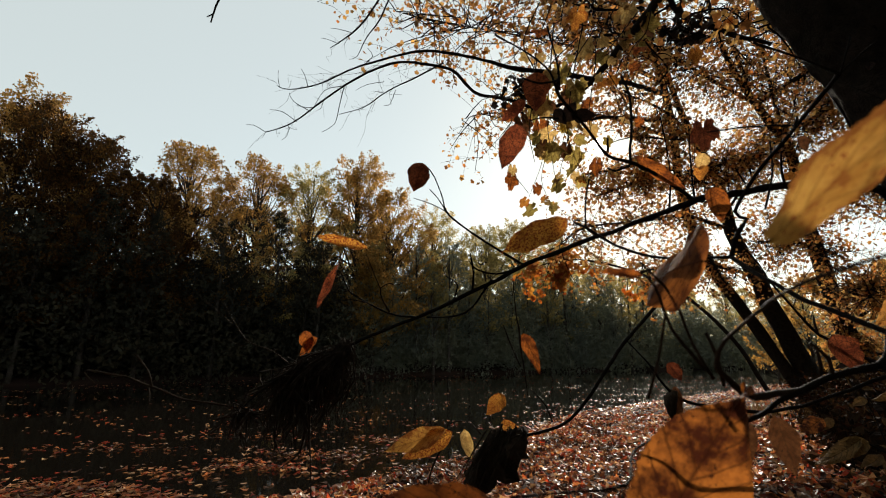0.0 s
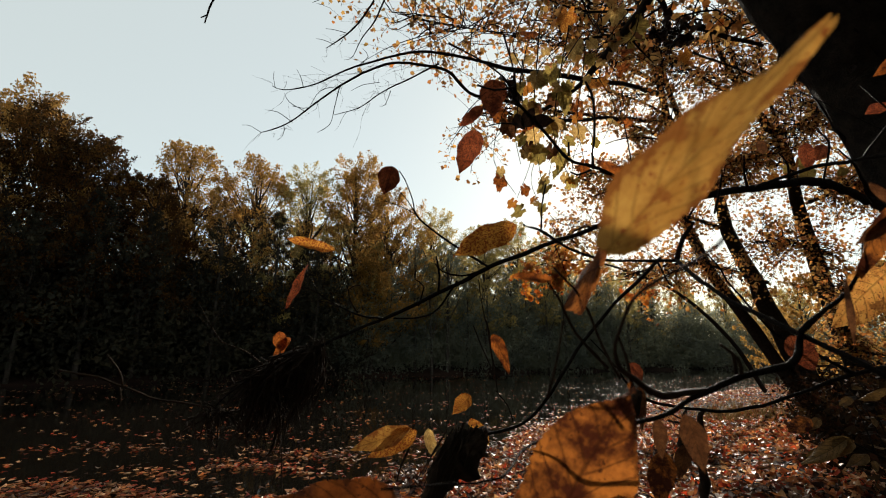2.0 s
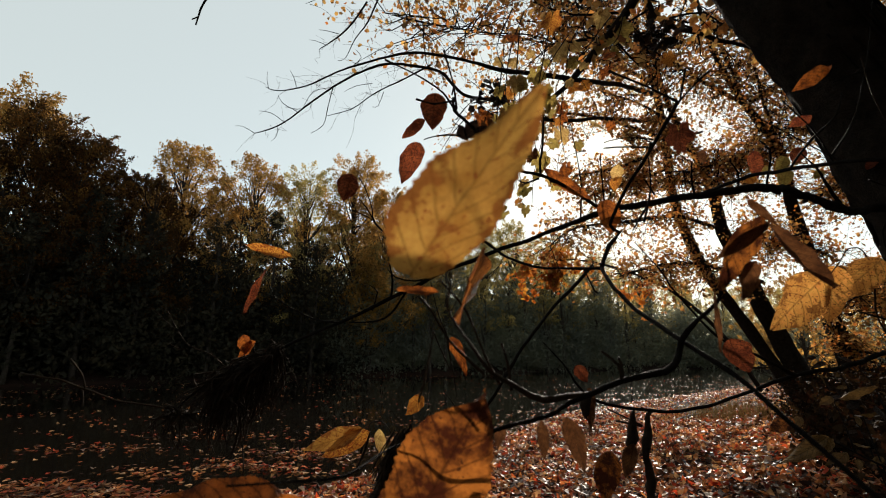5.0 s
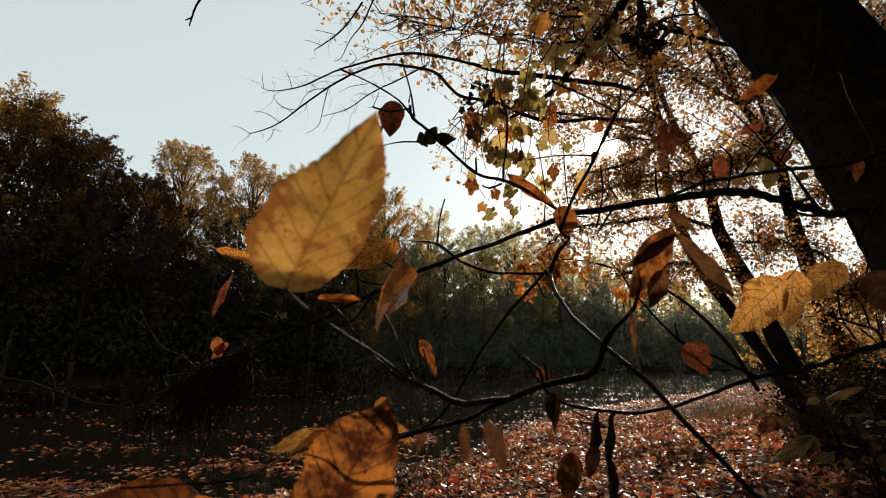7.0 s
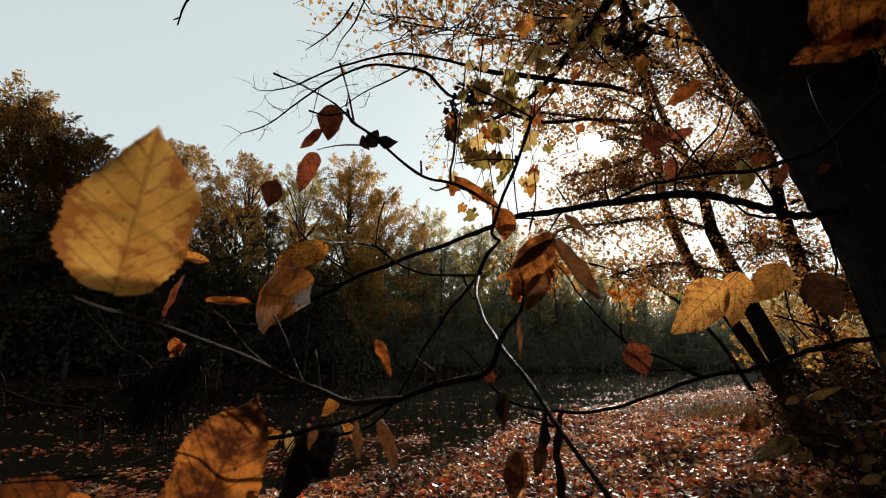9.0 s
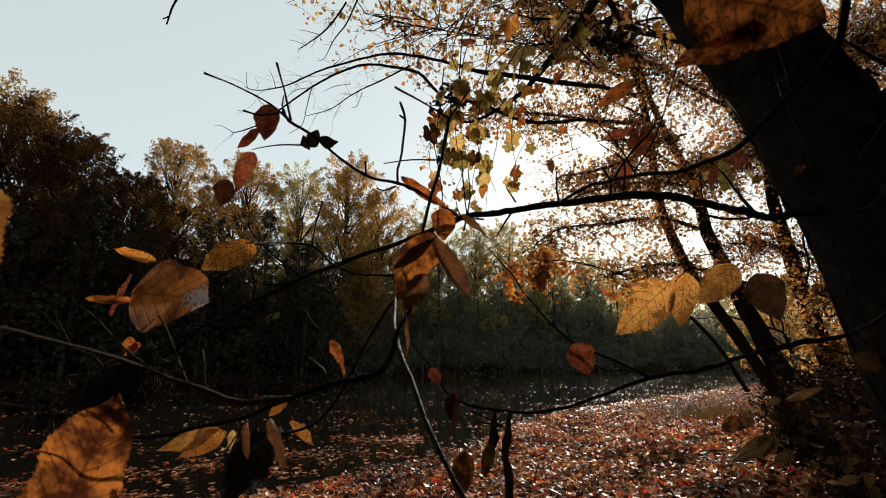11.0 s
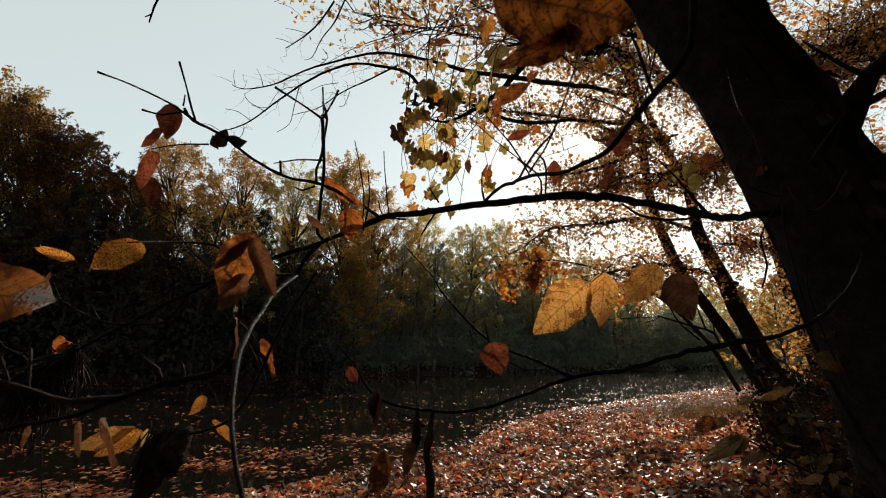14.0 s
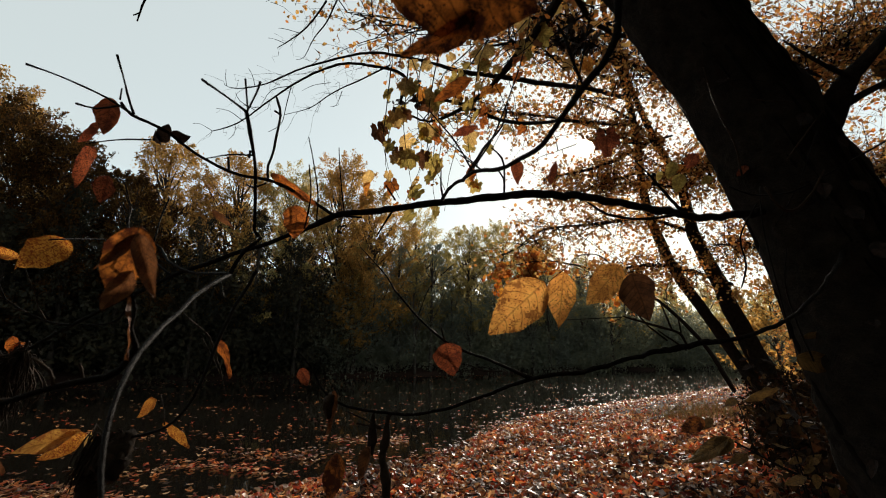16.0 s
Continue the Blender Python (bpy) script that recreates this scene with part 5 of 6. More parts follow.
# dead bark clump on the thin stem
CL = [(0.116, 0.779, 1.597), (0.067, 0.779, 1.591), (0.051, 0.786, 1.518), (0.009, 0.804, 1.571)]
shreds(thin, CL[0], CL[1], tuple(Vector(CL[2]) - (Vector(CL[0]) + Vector(CL[1])) * 0.5), 150, 7, "clump of dead black bark", 0.3)
stem("bark_clump", [(0.122, 0.782, 1.597, 0.007), (0.098, 0.79, 1.575, 0.024), (0.07, 0.805, 1.540, 0.0235), (0.045, 0.822, 1.508, 0.019), (0.022, 0.835, 1.472, 0.006)], BARK_DEAD, thin, 14, 0.006, 0.16, 9)
for tw in ([(0.053, 0.789, 1.591, 0.001), (0.037, 0.817, 1.604, 0.0008), (0.01, 0.859, 1.598, 0.0008), (-0.004, 0.906, 1.575, 0.0008)], [(-0.004, 0.927, 1.572, 0.0023), (-0.012, 0.935, 1.537, 0.0023), (-0.025, 0.941, 1.511, 0.0017), (-0.033, 0.948, 1.481, 0.0012)], [(0.165, 0.794, 1.608, 0.0013), (0.157, 0.799, 1.632, 0.0011), (0.14, 0.815, 1.653, 0.0008)], [(-0.004, 0.927, 1.572, 0.0017), (-0.014, 0.929, 1.562, 0.0029), (-0.02, 0.936, 1.532, 0.0023)]):
    stem("twig", tw, BARK_DEAD, shrub, 6, 0.012, 0.1)
leaf(thin, (0.101, 0.871, 1.641), (0.071, 0.878, 1.608), 0.031, (-0.45, -0.868, 0.21), LEAF_OCHRE, 0.15, 0.25, label="small yellow leaf")
leaf(thin, (0.104, 0.899, 1.595), (0.138, 0.945, 1.556), 0.03, (-0.05, -0.836, -0.546), LEAF_OCHRE, 0.2, 0.2)
leaf(thin, (-0.001, 0.837, 1.589), (-0.097, 0.825, 1.556), 0.036, (-0.34, -0.87, 0.357), LEAF_YELLOW, 0.1, 0.2, label="long yellow leaf, lit from behind")
leaf(thin, (0.029, 0.82, 1.593), (0.041, 0.829, 1.553), 0.02, (-0.094, -0.961, -0.259), LEAF_PALE, 0.4, 0.5, label="pale fluffy seed head")
leaf(thin, (0.01, 0.84, 1.585), (-0.07, 0.85, 1.543), 0.036, (-0.181, -0.969, 0.167), LEAF_OCHRE, 0.1, 0.25)

# nearest branch with the elbow
elb = stem("stem", [(0.029, 0.263, 1.65, 0.0006), (0.058, 0.273, 1.65, 0.0006), (0.086, 0.283, 1.65, 0.0008), (0.106, 0.323, 1.657, 0.0008), (0.133, 0.348, 1.66, 0.0010), (0.161, 0.373, 1.657, 0.0017), (0.196, 0.377, 1.664, 0.0017), (0.229, 0.391, 1.671, 0.0018), (0.243, 0.395, 1.678, 0.0018), (0.26, 0.398, 1.685, 0.0024), (0.288, 0.401, 1.695, 0.0025), (0.326, 0.404, 1.703, 0.0031), (0.339, 0.407, 1.714, 0.0028), (0.346, 0.409, 1.729, 0.0026), (0.351, 0.39, 1.744, 0.0019), (0.362, 0.376, 1.759, 0.0016), (0.363, 0.361, 1.779, 0.0011), (0.358, 0.353, 1.791, 0.0008), (0.366, 0.345, 1.803, 0.0007)], BARK_LIMB, shrub, 10, 0.01, 0.05, 51, 0.12)
st2 = stem("stem", [(0.26, 0.398, 1.685, 0.0021), (0.219, 0.388, 1.681, 0.0028), (0.192, 0.37, 1.694, 0.002), (0.175, 0.352, 1.703, 0.0017), (0.162, 0.318, 1.717, 0.0011), (0.144, 0.242, 1.735, 0.0008), (0.143, 0.184, 1.742, 0.0007), (0.143, 0.17, 1.745, 0.0006)], BARK_STALK, shrub, 8, 0.01, 0.04, 52)
for tw in ([(0.183, 0.371, 1.694, 0.0013), (0.172, 0.371, 1.716, 0.001), (0.158, 0.363, 1.748, 0.0009), (0.137, 0.362, 1.773, 0.0008)], [(0.17, 0.358, 1.702, 0.0013), (0.145, 0.343, 1.725, 0.001), (0.132, 0.328, 1.745, 0.0009), (0.123, 0.32, 1.755, 0.0007)], [(0.193, 0.377, 1.689, 0.0013), (0.19, 0.377, 1.711, 0.0011), (0.186, 0.379, 1.725, 0.0011)], [(0.288, 0.401, 1.695, 0.0016), (0.285, 0.398, 1.708, 0.0014), (0.271, 0.395, 1.719, 0.0011)], [(0.297, 0.422, 1.696, 0.0016), (0.295, 0.419, 1.709, 0.0014), (0.293, 0.418, 1.714, 0.0011)],
           [(0.123, 0.337, 1.684, 0.0009), (0.129, 0.331, 1.708, 0.0008), (0.133, 0.326, 1.732, 0.0007)]):
    stem("twig", tw, BARK_STALK, shrub, 7, 0.01, 0.05, 6)
leaf(st2, (0.125, 0.219, 1.752), (0.176, 0.159, 1.815), 0.052, (0.395, -0.484, -0.781), LEAF_YELLOW, 0.05, 0.04, kind="broad", teeth=0.035, label="large yellow leaf very near, with brown blotches")
leaf(st2, (0.112, 0.345, 1.588), (0.166, 0.316, 1.695), 0.064, (0.071, -0.945, -0.319), LEAF_RUST, 0.06, 0.08, kind="broad", teeth=0.03, label="large ragged orange-brown leaf, very near")
leaf(elb, (0.157, 0.322, 1.766), (0.165, 0.415, 1.772), 0.059, (0.91, -0.08, -0.45), LEAF_STAINED, 0.06, 0.04, kind="broad", teeth=0.02, label="orange leaf with a white-stained tip")
leaf(elb, (0.136, 0.36, 1.763), (0.104, 0.349, 1.763), 0.009, (0.279, -0.869, 0.409), LEAF_ORANGE, 0.1, 0.4, kind="long", label="narrow rolled orange-brown leaf")
leaf(elb, (0.381, 0.336, 1.817), (0.35, 0.37, 1.78), 0.034, (0.252, -0.841, -0.479), LEAF_RUST, 0.35, 0.5, label="curled orange leaf in the near shade")
leaf(elb, (0.382, 0.335, 1.813), (0.404, 0.338, 1.760), 0.016, (0.363, -0.929, 0.07), LEAF_BROWN, 0.35, 0.6)
leaf(elb, (0.383, 0.336, 1.812), (0.347, 0.352, 1.788), 0.01, (0.2, -0.95, 0.1), LEAF_BROWN, 0.2, 0.8, kind="long")
leaf(elb, (0.376, 0.345, 1.785), (0.358, 0.352, 1.758), 0.018, (0.2, -0.95, -0.1), LEAF_BROWN, 0.3, 0.5)
leaf(elb, (0.357, 0.372, 1.768), (0.364, 0.382, 1.719), 0.005, (-0.745, -0.619, -0.25), LEAF_BROWN, 0.1, 0.6, kind="long")
leaf(elb, (0.242, 0.402, 1.668), (0.257, 0.412, 1.627), 0.019, (-0.438, -0.824, -0.36), LEAF_BROWN, 0.2, 0.4)
leaf(elb, (0.221, 0.403, 1.664), (0.225, 0.41, 1.635), 0.011, (-0.489, -0.832, -0.262), LEAF_BROWN, 0.2, 0.4)
leaf(elb, (0.187, 0.393, 1.661), (0.184, 0.397, 1.643), 0.009, (-0.498, -0.856, -0.138), LEAF_BROWN, 0.2, 0.4)
leaf(elb, (0.035, 0.335, 1.622), (-0.062, 0.352, 1.606), 0.04, (-0.1, -0.75, 0.62), LEAF_ORANGE, 0.12, 0.2, label="blurred yellow leaf at the bottom edge")
leaf(elb, (0.034, 0.333, 1.626), (0.052, 0.345, 1.590), 0.034, (-0.07, -0.943, 0.1), LEAF_ORANGE, 0.12, 0.2)

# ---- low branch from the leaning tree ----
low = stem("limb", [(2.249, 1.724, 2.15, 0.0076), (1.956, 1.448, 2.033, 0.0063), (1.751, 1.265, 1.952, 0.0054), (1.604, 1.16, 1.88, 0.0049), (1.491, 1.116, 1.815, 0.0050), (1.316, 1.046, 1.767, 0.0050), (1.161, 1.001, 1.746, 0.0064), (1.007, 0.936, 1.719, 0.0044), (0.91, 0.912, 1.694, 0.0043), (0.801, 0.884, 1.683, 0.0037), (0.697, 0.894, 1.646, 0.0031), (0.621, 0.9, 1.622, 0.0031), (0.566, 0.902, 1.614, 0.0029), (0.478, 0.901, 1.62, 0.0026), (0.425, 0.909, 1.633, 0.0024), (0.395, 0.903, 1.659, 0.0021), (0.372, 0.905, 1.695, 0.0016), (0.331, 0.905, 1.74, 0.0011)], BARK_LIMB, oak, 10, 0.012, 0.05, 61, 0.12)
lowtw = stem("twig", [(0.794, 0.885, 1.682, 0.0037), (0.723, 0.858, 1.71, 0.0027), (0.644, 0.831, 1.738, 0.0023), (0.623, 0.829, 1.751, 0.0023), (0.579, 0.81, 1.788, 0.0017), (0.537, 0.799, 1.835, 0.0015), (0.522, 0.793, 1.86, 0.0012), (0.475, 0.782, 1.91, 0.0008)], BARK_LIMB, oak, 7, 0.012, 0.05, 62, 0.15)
for tw in ([(0.628, 0.83, 1.746, 0.0018), (0.623, 0.826, 1.761, 0.0015), (0.62, 0.822, 1.778, 0.0012)], [(0.736, 0.862, 1.695, 0.0018), (0.702, 0.862, 1.694, 0.0015), (0.667, 0.849, 1.708, 0.0012)], [(0.579, 0.809, 1.79, 0.0008), (0.599, 0.797, 1.841, 0.0007), (0.64, 0.788, 1.881, 0.0006)], [(1.177, 1.015, 1.74, 0.0028), (1.146, 0.997, 1.774, 0.0028), (1.103, 0.985, 1.785, 0.0024), (1.049, 0.972, 1.798, 0.0021), (1.015, 0.971, 1.808, 0.0014)], [(1.133, 0.996, 1.78, 0.0021), (1.113, 0.979, 1.809, 0.0018), (1.103, 0.974, 1.833, 0.0014)], [(1.152, 0.997, 1.774, 0.0017), (1.145, 0.989, 1.81, 0.0014)],
           [(0.955, 0.904, 1.788, 0.0008), (0.983, 0.901, 1.799, 0.0008), (0.861, 0.874, 1.791, 0.0006)], [(1.17, 1.016, 1.738, 0.0021), (1.122, 0.99, 1.761, 0.0018), (1.092, 0.976, 1.778, 0.0014)], [(0.528, 0.902, 1.615, 0.0031), (0.52, 0.907, 1.597, 0.0049), (0.516, 0.908, 1.571, 0.0079), (0.513, 0.912, 1.53, 0.0072), (0.52, 0.917, 1.489, 0.0092), (0.522, 0.923, 1.438, 0.0071)], [(0.495, 0.902, 1.617, 0.0018), (0.492, 0.908, 1.591, 0.0065), (0.487, 0.914, 1.564, 0.0101), (0.492, 0.921, 1.538, 0.0037)], [(0.462, 0.907, 1.596, 0.0018), (0.511, 0.909, 1.586, 0.0018), (0.445, 0.902, 1.618, 0.0012)], [(0.412, 0.905, 1.649, 0.0066), (0.406, 0.912, 1.622, 0.0095), (0.412, 0.918, 1.595, 0.0019)]):
    stem("twig", tw, BARK_DEAD, oak, 6, 0.012, 0.12, 7, 0.2)
leaf(lowtw, (0.627, 0.799, 1.744), (0.642, 0.792, 1.688), 0.052, (-0.069, -0.991, 0.114), LEAF_RED, 0.2, 0.3, label="pinkish-red hanging leaf")
leaf(low, (0.371, 0.827, 1.698), (0.387, 0.833, 1.672), 0.024, (0.046, -0.98, -0.193), LEAF_RED, 0.3, 0.3)
leaf(low, (0.436, 0.878, 1.548), (0.428, 0.898, 1.462), 0.046, (-0.514, -0.844, -0.152), LEAF_RUST, 0.2, 0.35, label="brown withered leaf hanging low")
leaf(low, (0.491, 0.906, 1.556), (0.479, 0.92, 1.498), 0.028, (-0.597, -0.8, -0.059), LEAF_BROWN, 0.3, 0.4)
leaf(low, (0.414, 0.904, 1.654), (0.421, 0.921, 1.584), 0.022, (-0.432, -0.868, -0.247), LEAF_BROWN, 0.3, 0.4)
leaf(lowtw, (0.152, 0.969, 1.75), (0.192, 0.995, 1.686), 0.032, (-0.276, -0.82, -0.502), LEAF_ORANGE, 0.3, 0.4, label="folded orange leaf hanging on a thread")
stem("twig", [(0.115, 0.824, 1.84, 0.0007), (0.125, 0.875, 1.799, 0.0009), (0.141, 0.945, 1.762, 0.0019), (0.149, 0.976, 1.719, 0.0019), (0.16, 1.0, 1.664, 0.0013), (0.165, 1.008, 1.63, 0.0006)], BARK_DEAD, oak, 5, 0.012, 0.2)
stem("twig", [(0.113, 0.964, 1.769, 0.001), (0.135, 0.986, 1.719, 0.0019), (0.151, 0.994, 1.686, 0.0013)], BARK_DEAD, oak, 5, 0.012, 0.2)
# spray of four yellow leaves
spray = stem("twig", [(1.15, 1.058, 1.76, 0.0022), (1.056, 0.975, 1.805, 0.0018), (0.992, 0.899, 1.868, 0.0016), (0.934, 0.848, 1.91, 0.0012), (0.88, 0.818, 1.907, 0.0011), (0.847, 0.804, 1.879, 0.0009), (0.811, 0.79, 1.852, 0.0009)], BARK_STALK, oak, 6, 0.012)
leaf(spray, (0.803, 0.789, 1.851), (0.705, 0.812, 1.762), 0.085, (-0.035, -0.977, -0.208), LEAF_FLECKED, 0.08, 0.15, teeth=0.035, label="broad yellow leaf flecked with brown")
leaf(spray, (0.846, 0.814, 1.874), (0.842, 0.848, 1.775), 0.057, (-0.519, -0.815, -0.259), LEAF_FLECKED, 0.08, 0.2, teeth=0.03, label="yellow leaf flecked with brown")
leaf(spray, (0.968, 0.848, 1.895), (0.925, 0.916, 1.828), 0.063, (-0.6, -0.72, -0.349), LEAF_FLECKED, 0.1, 0.15, teeth=0.05)
leaf(spray, (0.958, 0.783, 1.867), (0.98, 0.772, 1.783), 0.063, (-0.658, -0.75, -0.068), LEAF_BROWN, 0.12, 0.2, label="dull brown leaf beside the yellow ones")

# ---- climbing stems and leaves on the leaning trunk ----
rng = np.random.default_rng(90)
axis_pts = spline([(2.746, 2.038, 1.221, 0.2993), (2.521, 1.947, 1.709, 0.271), (2.334, 1.868, 2.185, 0.2450), (2.127, 1.825, 2.6, 0.2320), (1.922, 1.797, 2.991, 0.2170), (1.681, 1.785, 3.406, 0.2120)], 0.05)
for i in range(11):
    a0, turn = rng.uniform(-1.5, 1.2), rng.uniform(-0.8, 0.8)
    r0 = rng.uniform(0.004, 0.012)
    path = []
    for k in range(0, len(axis_pts), 4):
        u = k / len(axis_pts)
        x, y, z, r = axis_pts[k]
        a = a0 + turn * u * 2 + 0.2 * math.sin(5 * u + i)
        path.append((x + math.sin(a) * r * 1.02, y - math.cos(a) * r * 1.02, z, r0 * (1.2 - 0.6 * u)))
    stem("climbing_stem", path, BARK_LIMB, trunk, 6, 0.04, 0.15, i, 0.3)
for i in range(20):
    x, y, z, r = axis_pts[int(len(axis_pts) * rng.random() ** 1.3 * 0.8)]
    a = rng.uniform(-1.3, 0.9)
    p = Vector((x + math.sin(a) * r * 1.05, y - math.cos(a) * r * 1.05, z))
    out = Vector((math.sin(a), -math.cos(a), 0.25))
    d = Vector((rng.normal(0, 0.6), rng.normal(0, 0.3), -0.5 - rng.random())).normalized()
    size = rng.uniform(0.05, 0.10)
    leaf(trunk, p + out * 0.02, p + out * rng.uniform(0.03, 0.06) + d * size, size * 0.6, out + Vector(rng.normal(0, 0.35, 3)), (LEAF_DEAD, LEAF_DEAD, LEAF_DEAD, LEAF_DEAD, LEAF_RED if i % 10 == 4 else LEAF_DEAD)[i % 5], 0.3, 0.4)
for tw in ([(1.879, 1.61, 1.788, 0.0034), (1.842, 1.584, 1.987, 0.003), (1.818, 1.576, 2.196, 0.0028), (1.834, 1.58, 2.354, 0.0024)], [(1.944, 1.606, 1.71, 0.0033), (1.899, 1.595, 1.847, 0.0034), (1.872, 1.583, 1.987, 0.0029), (1.891, 1.574, 2.111, 0.0023)], [(1.824, 1.594, 2.291, 0.0036), (1.762, 1.625, 2.165, 0.003), (1.788, 1.649, 2.061, 0.0036), (1.768, 1.669, 1.978, 0.0024)], [(2.11, 1.352, 2.43, 0.0032), (1.989, 1.422, 2.357, 0.0033), (1.874, 1.489, 2.298, 0.0034), (1.803, 1.587, 2.322, 0.0036), (1.73, 1.6, 2.36, 0.0036)],
           [(1.747, 1.676, 2.822, 0.0027), (1.856, 1.619, 2.84, 0.0026), (1.982, 1.577, 2.789, 0.0025)], [(1.958, 1.428, 2.511, 0.0023), (1.889, 1.475, 2.315, 0.0023), (1.826, 1.528, 2.182, 0.0023)]):
    stem("climbing_stem", tw, BARK_SHOOT, trunk, 6, 0.03, 0.1)

# ---- vine hanging from the dark bough ----
vine = thing("vine", (0.8, 2.5, 3.6), "hanging vine with pale yellowed lobed leaves", "vine")
for i in range(8):
    x, y = 0.38 + 0.095 * i + rng.normal(0, 0.03), rng.uniform(2.15, 2.75)
    zmin = 2.52 + 0.06 * rng.random() + max(0, x - 0.72) * 1.55
    top = 3.75
    pts = [(x + 0.12 + 0.15 * rng.random(), y, top, 0.004)] + [(x + 0.16 * (1 - k / 5) * rng.random() + 0.03 * rng.normal(), y + 0.03 * rng.normal(), top + (zmin - top) * k / 5, 0.0034 - 0.0004 * k) for k in range(1, 6)]
    vs = stem("stem", pts, BARK_SHOOT, vine, 5, 0.06, 0.1, i)
    q = spline(pts, 0.05)
    for k in range(6):
        x0, y0, z0, _ = q[int(len(q) * (0.12 + 0.87 * rng.random()))]
        size = rng.uniform(0.045, 0.085)
        d = Vector((rng.normal(0, 0.7), rng.normal(0, 0.35), -0.35 - 0.9 * rng.random())).normalized()
        nrm = Vector((rng.normal(0, 0.7), -1, rng.normal(0.2, 0.5)))
        b = Vector((x0, y0, z0)) + Vector(rng.normal(0, 0.035, 3))
        leaf(vs, b, b + d * size, size, nrm, (LEAF_PALE, LEAF_OLIVE, LEAF_PALE, LEAF_OCHRE, LEAF_ORANGE)[int(5 * rng.random())], 0.35, kind="lobed")

# low strands with the palest leaves, just over the limb
for i, (pts, count) in enumerate((([(0.482, 1.810, 3.185, 0.003), (0.466, 1.865, 2.953, 0.0026), (0.453, 1.914, 2.747, 0.002), (0.498, 1.983, 2.451, 0.0012)], 11), ([(0.629, 1.851, 3.221, 0.003), (0.572, 1.927, 2.904, 0.0026), (0.564, 1.976, 2.693, 0.002), (0.650, 2.023, 2.488, 0.0012)], 11), ([(0.396, 1.804, 2.999, 0.003), (0.377, 1.846, 2.823, 0.0026), (0.363, 1.882, 2.672, 0.002), (0.388, 1.911, 2.546, 0.0012)], 6))):
    vs = stem("stem", pts, BARK_SHOOT, vine, 5, 0.04, 0.1, 20 + i)
    q = spline(pts, 0.03)
    for k in range(count):
        x0, y0, z0, _ = q[int((len(q) - 1) * (0.3 + 0.7 * (k + 0.6 * rng.random()) / count))]
        size = rng.uniform(0.05, 0.085)
        d = Vector((rng.normal(0, 0.6), rng.normal(0, 0.3), -0.5 - 0.7 * rng.random())).normalized()
        nrm = Vector((rng.normal(0, 0.6), -1, rng.normal(0.1, 0.4)))
        b = Vector((x0, y0, z0)) + Vector(rng.normal(0, 0.022, 3))
        leaf(vs, b, b + d * size, size, nrm, (LEAF_OLIVE, LEAF_PALE, LEAF_OLIVE, LEAF_BROWN)[k % 4], 0.4, kind="lobed")

# ---- low bush on the bank at the foot of the trunk ----
bush = thing("bush", (2.0, 2.2, -0.1), "straggly bush of olive and brown leaves on the bank, darkened to imitate shade", "bush")
for i in range(7):
    x, y = rng.uniform(2.9, 3.8), rng.uniform(2.4, 3.6)
    z = float(ground_z(x, y))
    h = rng.uniform(0.5, 1.2) + (0.3 if x > 2 else 0)
    lx, ly = rng.normal(0.05, 0.2), rng.normal(-0.1, 0.25)
    pts = [(x, y, z - 0.05, 0.007), (x + lx * 0.3, y + ly * 0.3, z + h * 0.4, 0.0055), (x + lx * 0.7, y + ly * 0.7, z + h * 0.8, 0.004), (x + lx * 1.3, y + ly * 1.3, z + h, 0.002)]
    bs = stem("stem", pts, BARK_LIMB, bush, 6, 0.08, 0.1, i)
    q = spline(pts, 0.05)
    for k in range(13):
        x0, y0, z0, _ = q[int(len(q) * (0.35 + 0.64 * rng.random()))]
        size = rng.uniform(0.07, 0.13)
        d = Vector((rng.normal(0, 0.8), rng.normal(0, 0.5), rng.normal(-0.35, 0.4))).normalized()
        b = Vector((x0, y0, z0)) + Vector(rng.normal(0, 0.04, 3))
        # dark and near-black leaf colours imitate the shade on this bush
        leaf(bs, b, b + d * size, size * rng.uniform(0.4, 0.62), Vector((rng.normal(0, 0.6), -0.7, 0.6)), (LEAF_DULL_SHADED, LEAF_DEAD, LEAF_DULL_SHADED, LEAF_DEAD, LEAF_DEAD)[int(5 * rng.random())], 0.25, 0.3)

low_shoot = stem("stem", [(2.769, 2.611, 1.045, 0.0085), (2.62, 2.702, 1.093, 0.0071), (2.483, 2.785, 1.179, 0.0055), (2.358, 2.819, 1.252, 0.0047), (2.345, 2.866, 1.273, 0.0038)], BARK_LIMB, bush, 6, 0.04, 0.08, 88)
stem("twig", [(2.483, 2.785, 1.179, 0.0044), (2.457, 2.797, 1.347, 0.0037), (2.437, 2.819, 1.472, 0.003)], BARK_LIMB, bush, 5, 0.04)
leaf(low_shoot, (2.319, 2.766, 1.261), (2.07, 2.807, 1.088), 0.098, (-0.521, -0.602, 0.605), LEAF_DULL_SHADED, 0.25, 0.4, label="drooping dull yellow leaf, shade put into its colour")
leaf(low_shoot, (2.335, 2.766, 1.261), (2.247, 2.791, 1.152), 0.098, (-0.612, -0.72, 0.326), LEAF_DULL_SHADED, 0.3, 0.4)
leaf(low_shoot, (2.351, 2.767, 1.255), (2.227, 2.905, 1.107), 0.073, (-0.839, -0.23, 0.492), LEAF_DULL_SHADED, 0.3, 0.4)
leaf(low_shoot, (2.434, 2.785, 1.178), (2.336, 2.808, 1.082), 0.079, (-0.703, -0.294, 0.647), LEAF_DULL_SHADED, 0.3, 0.4)
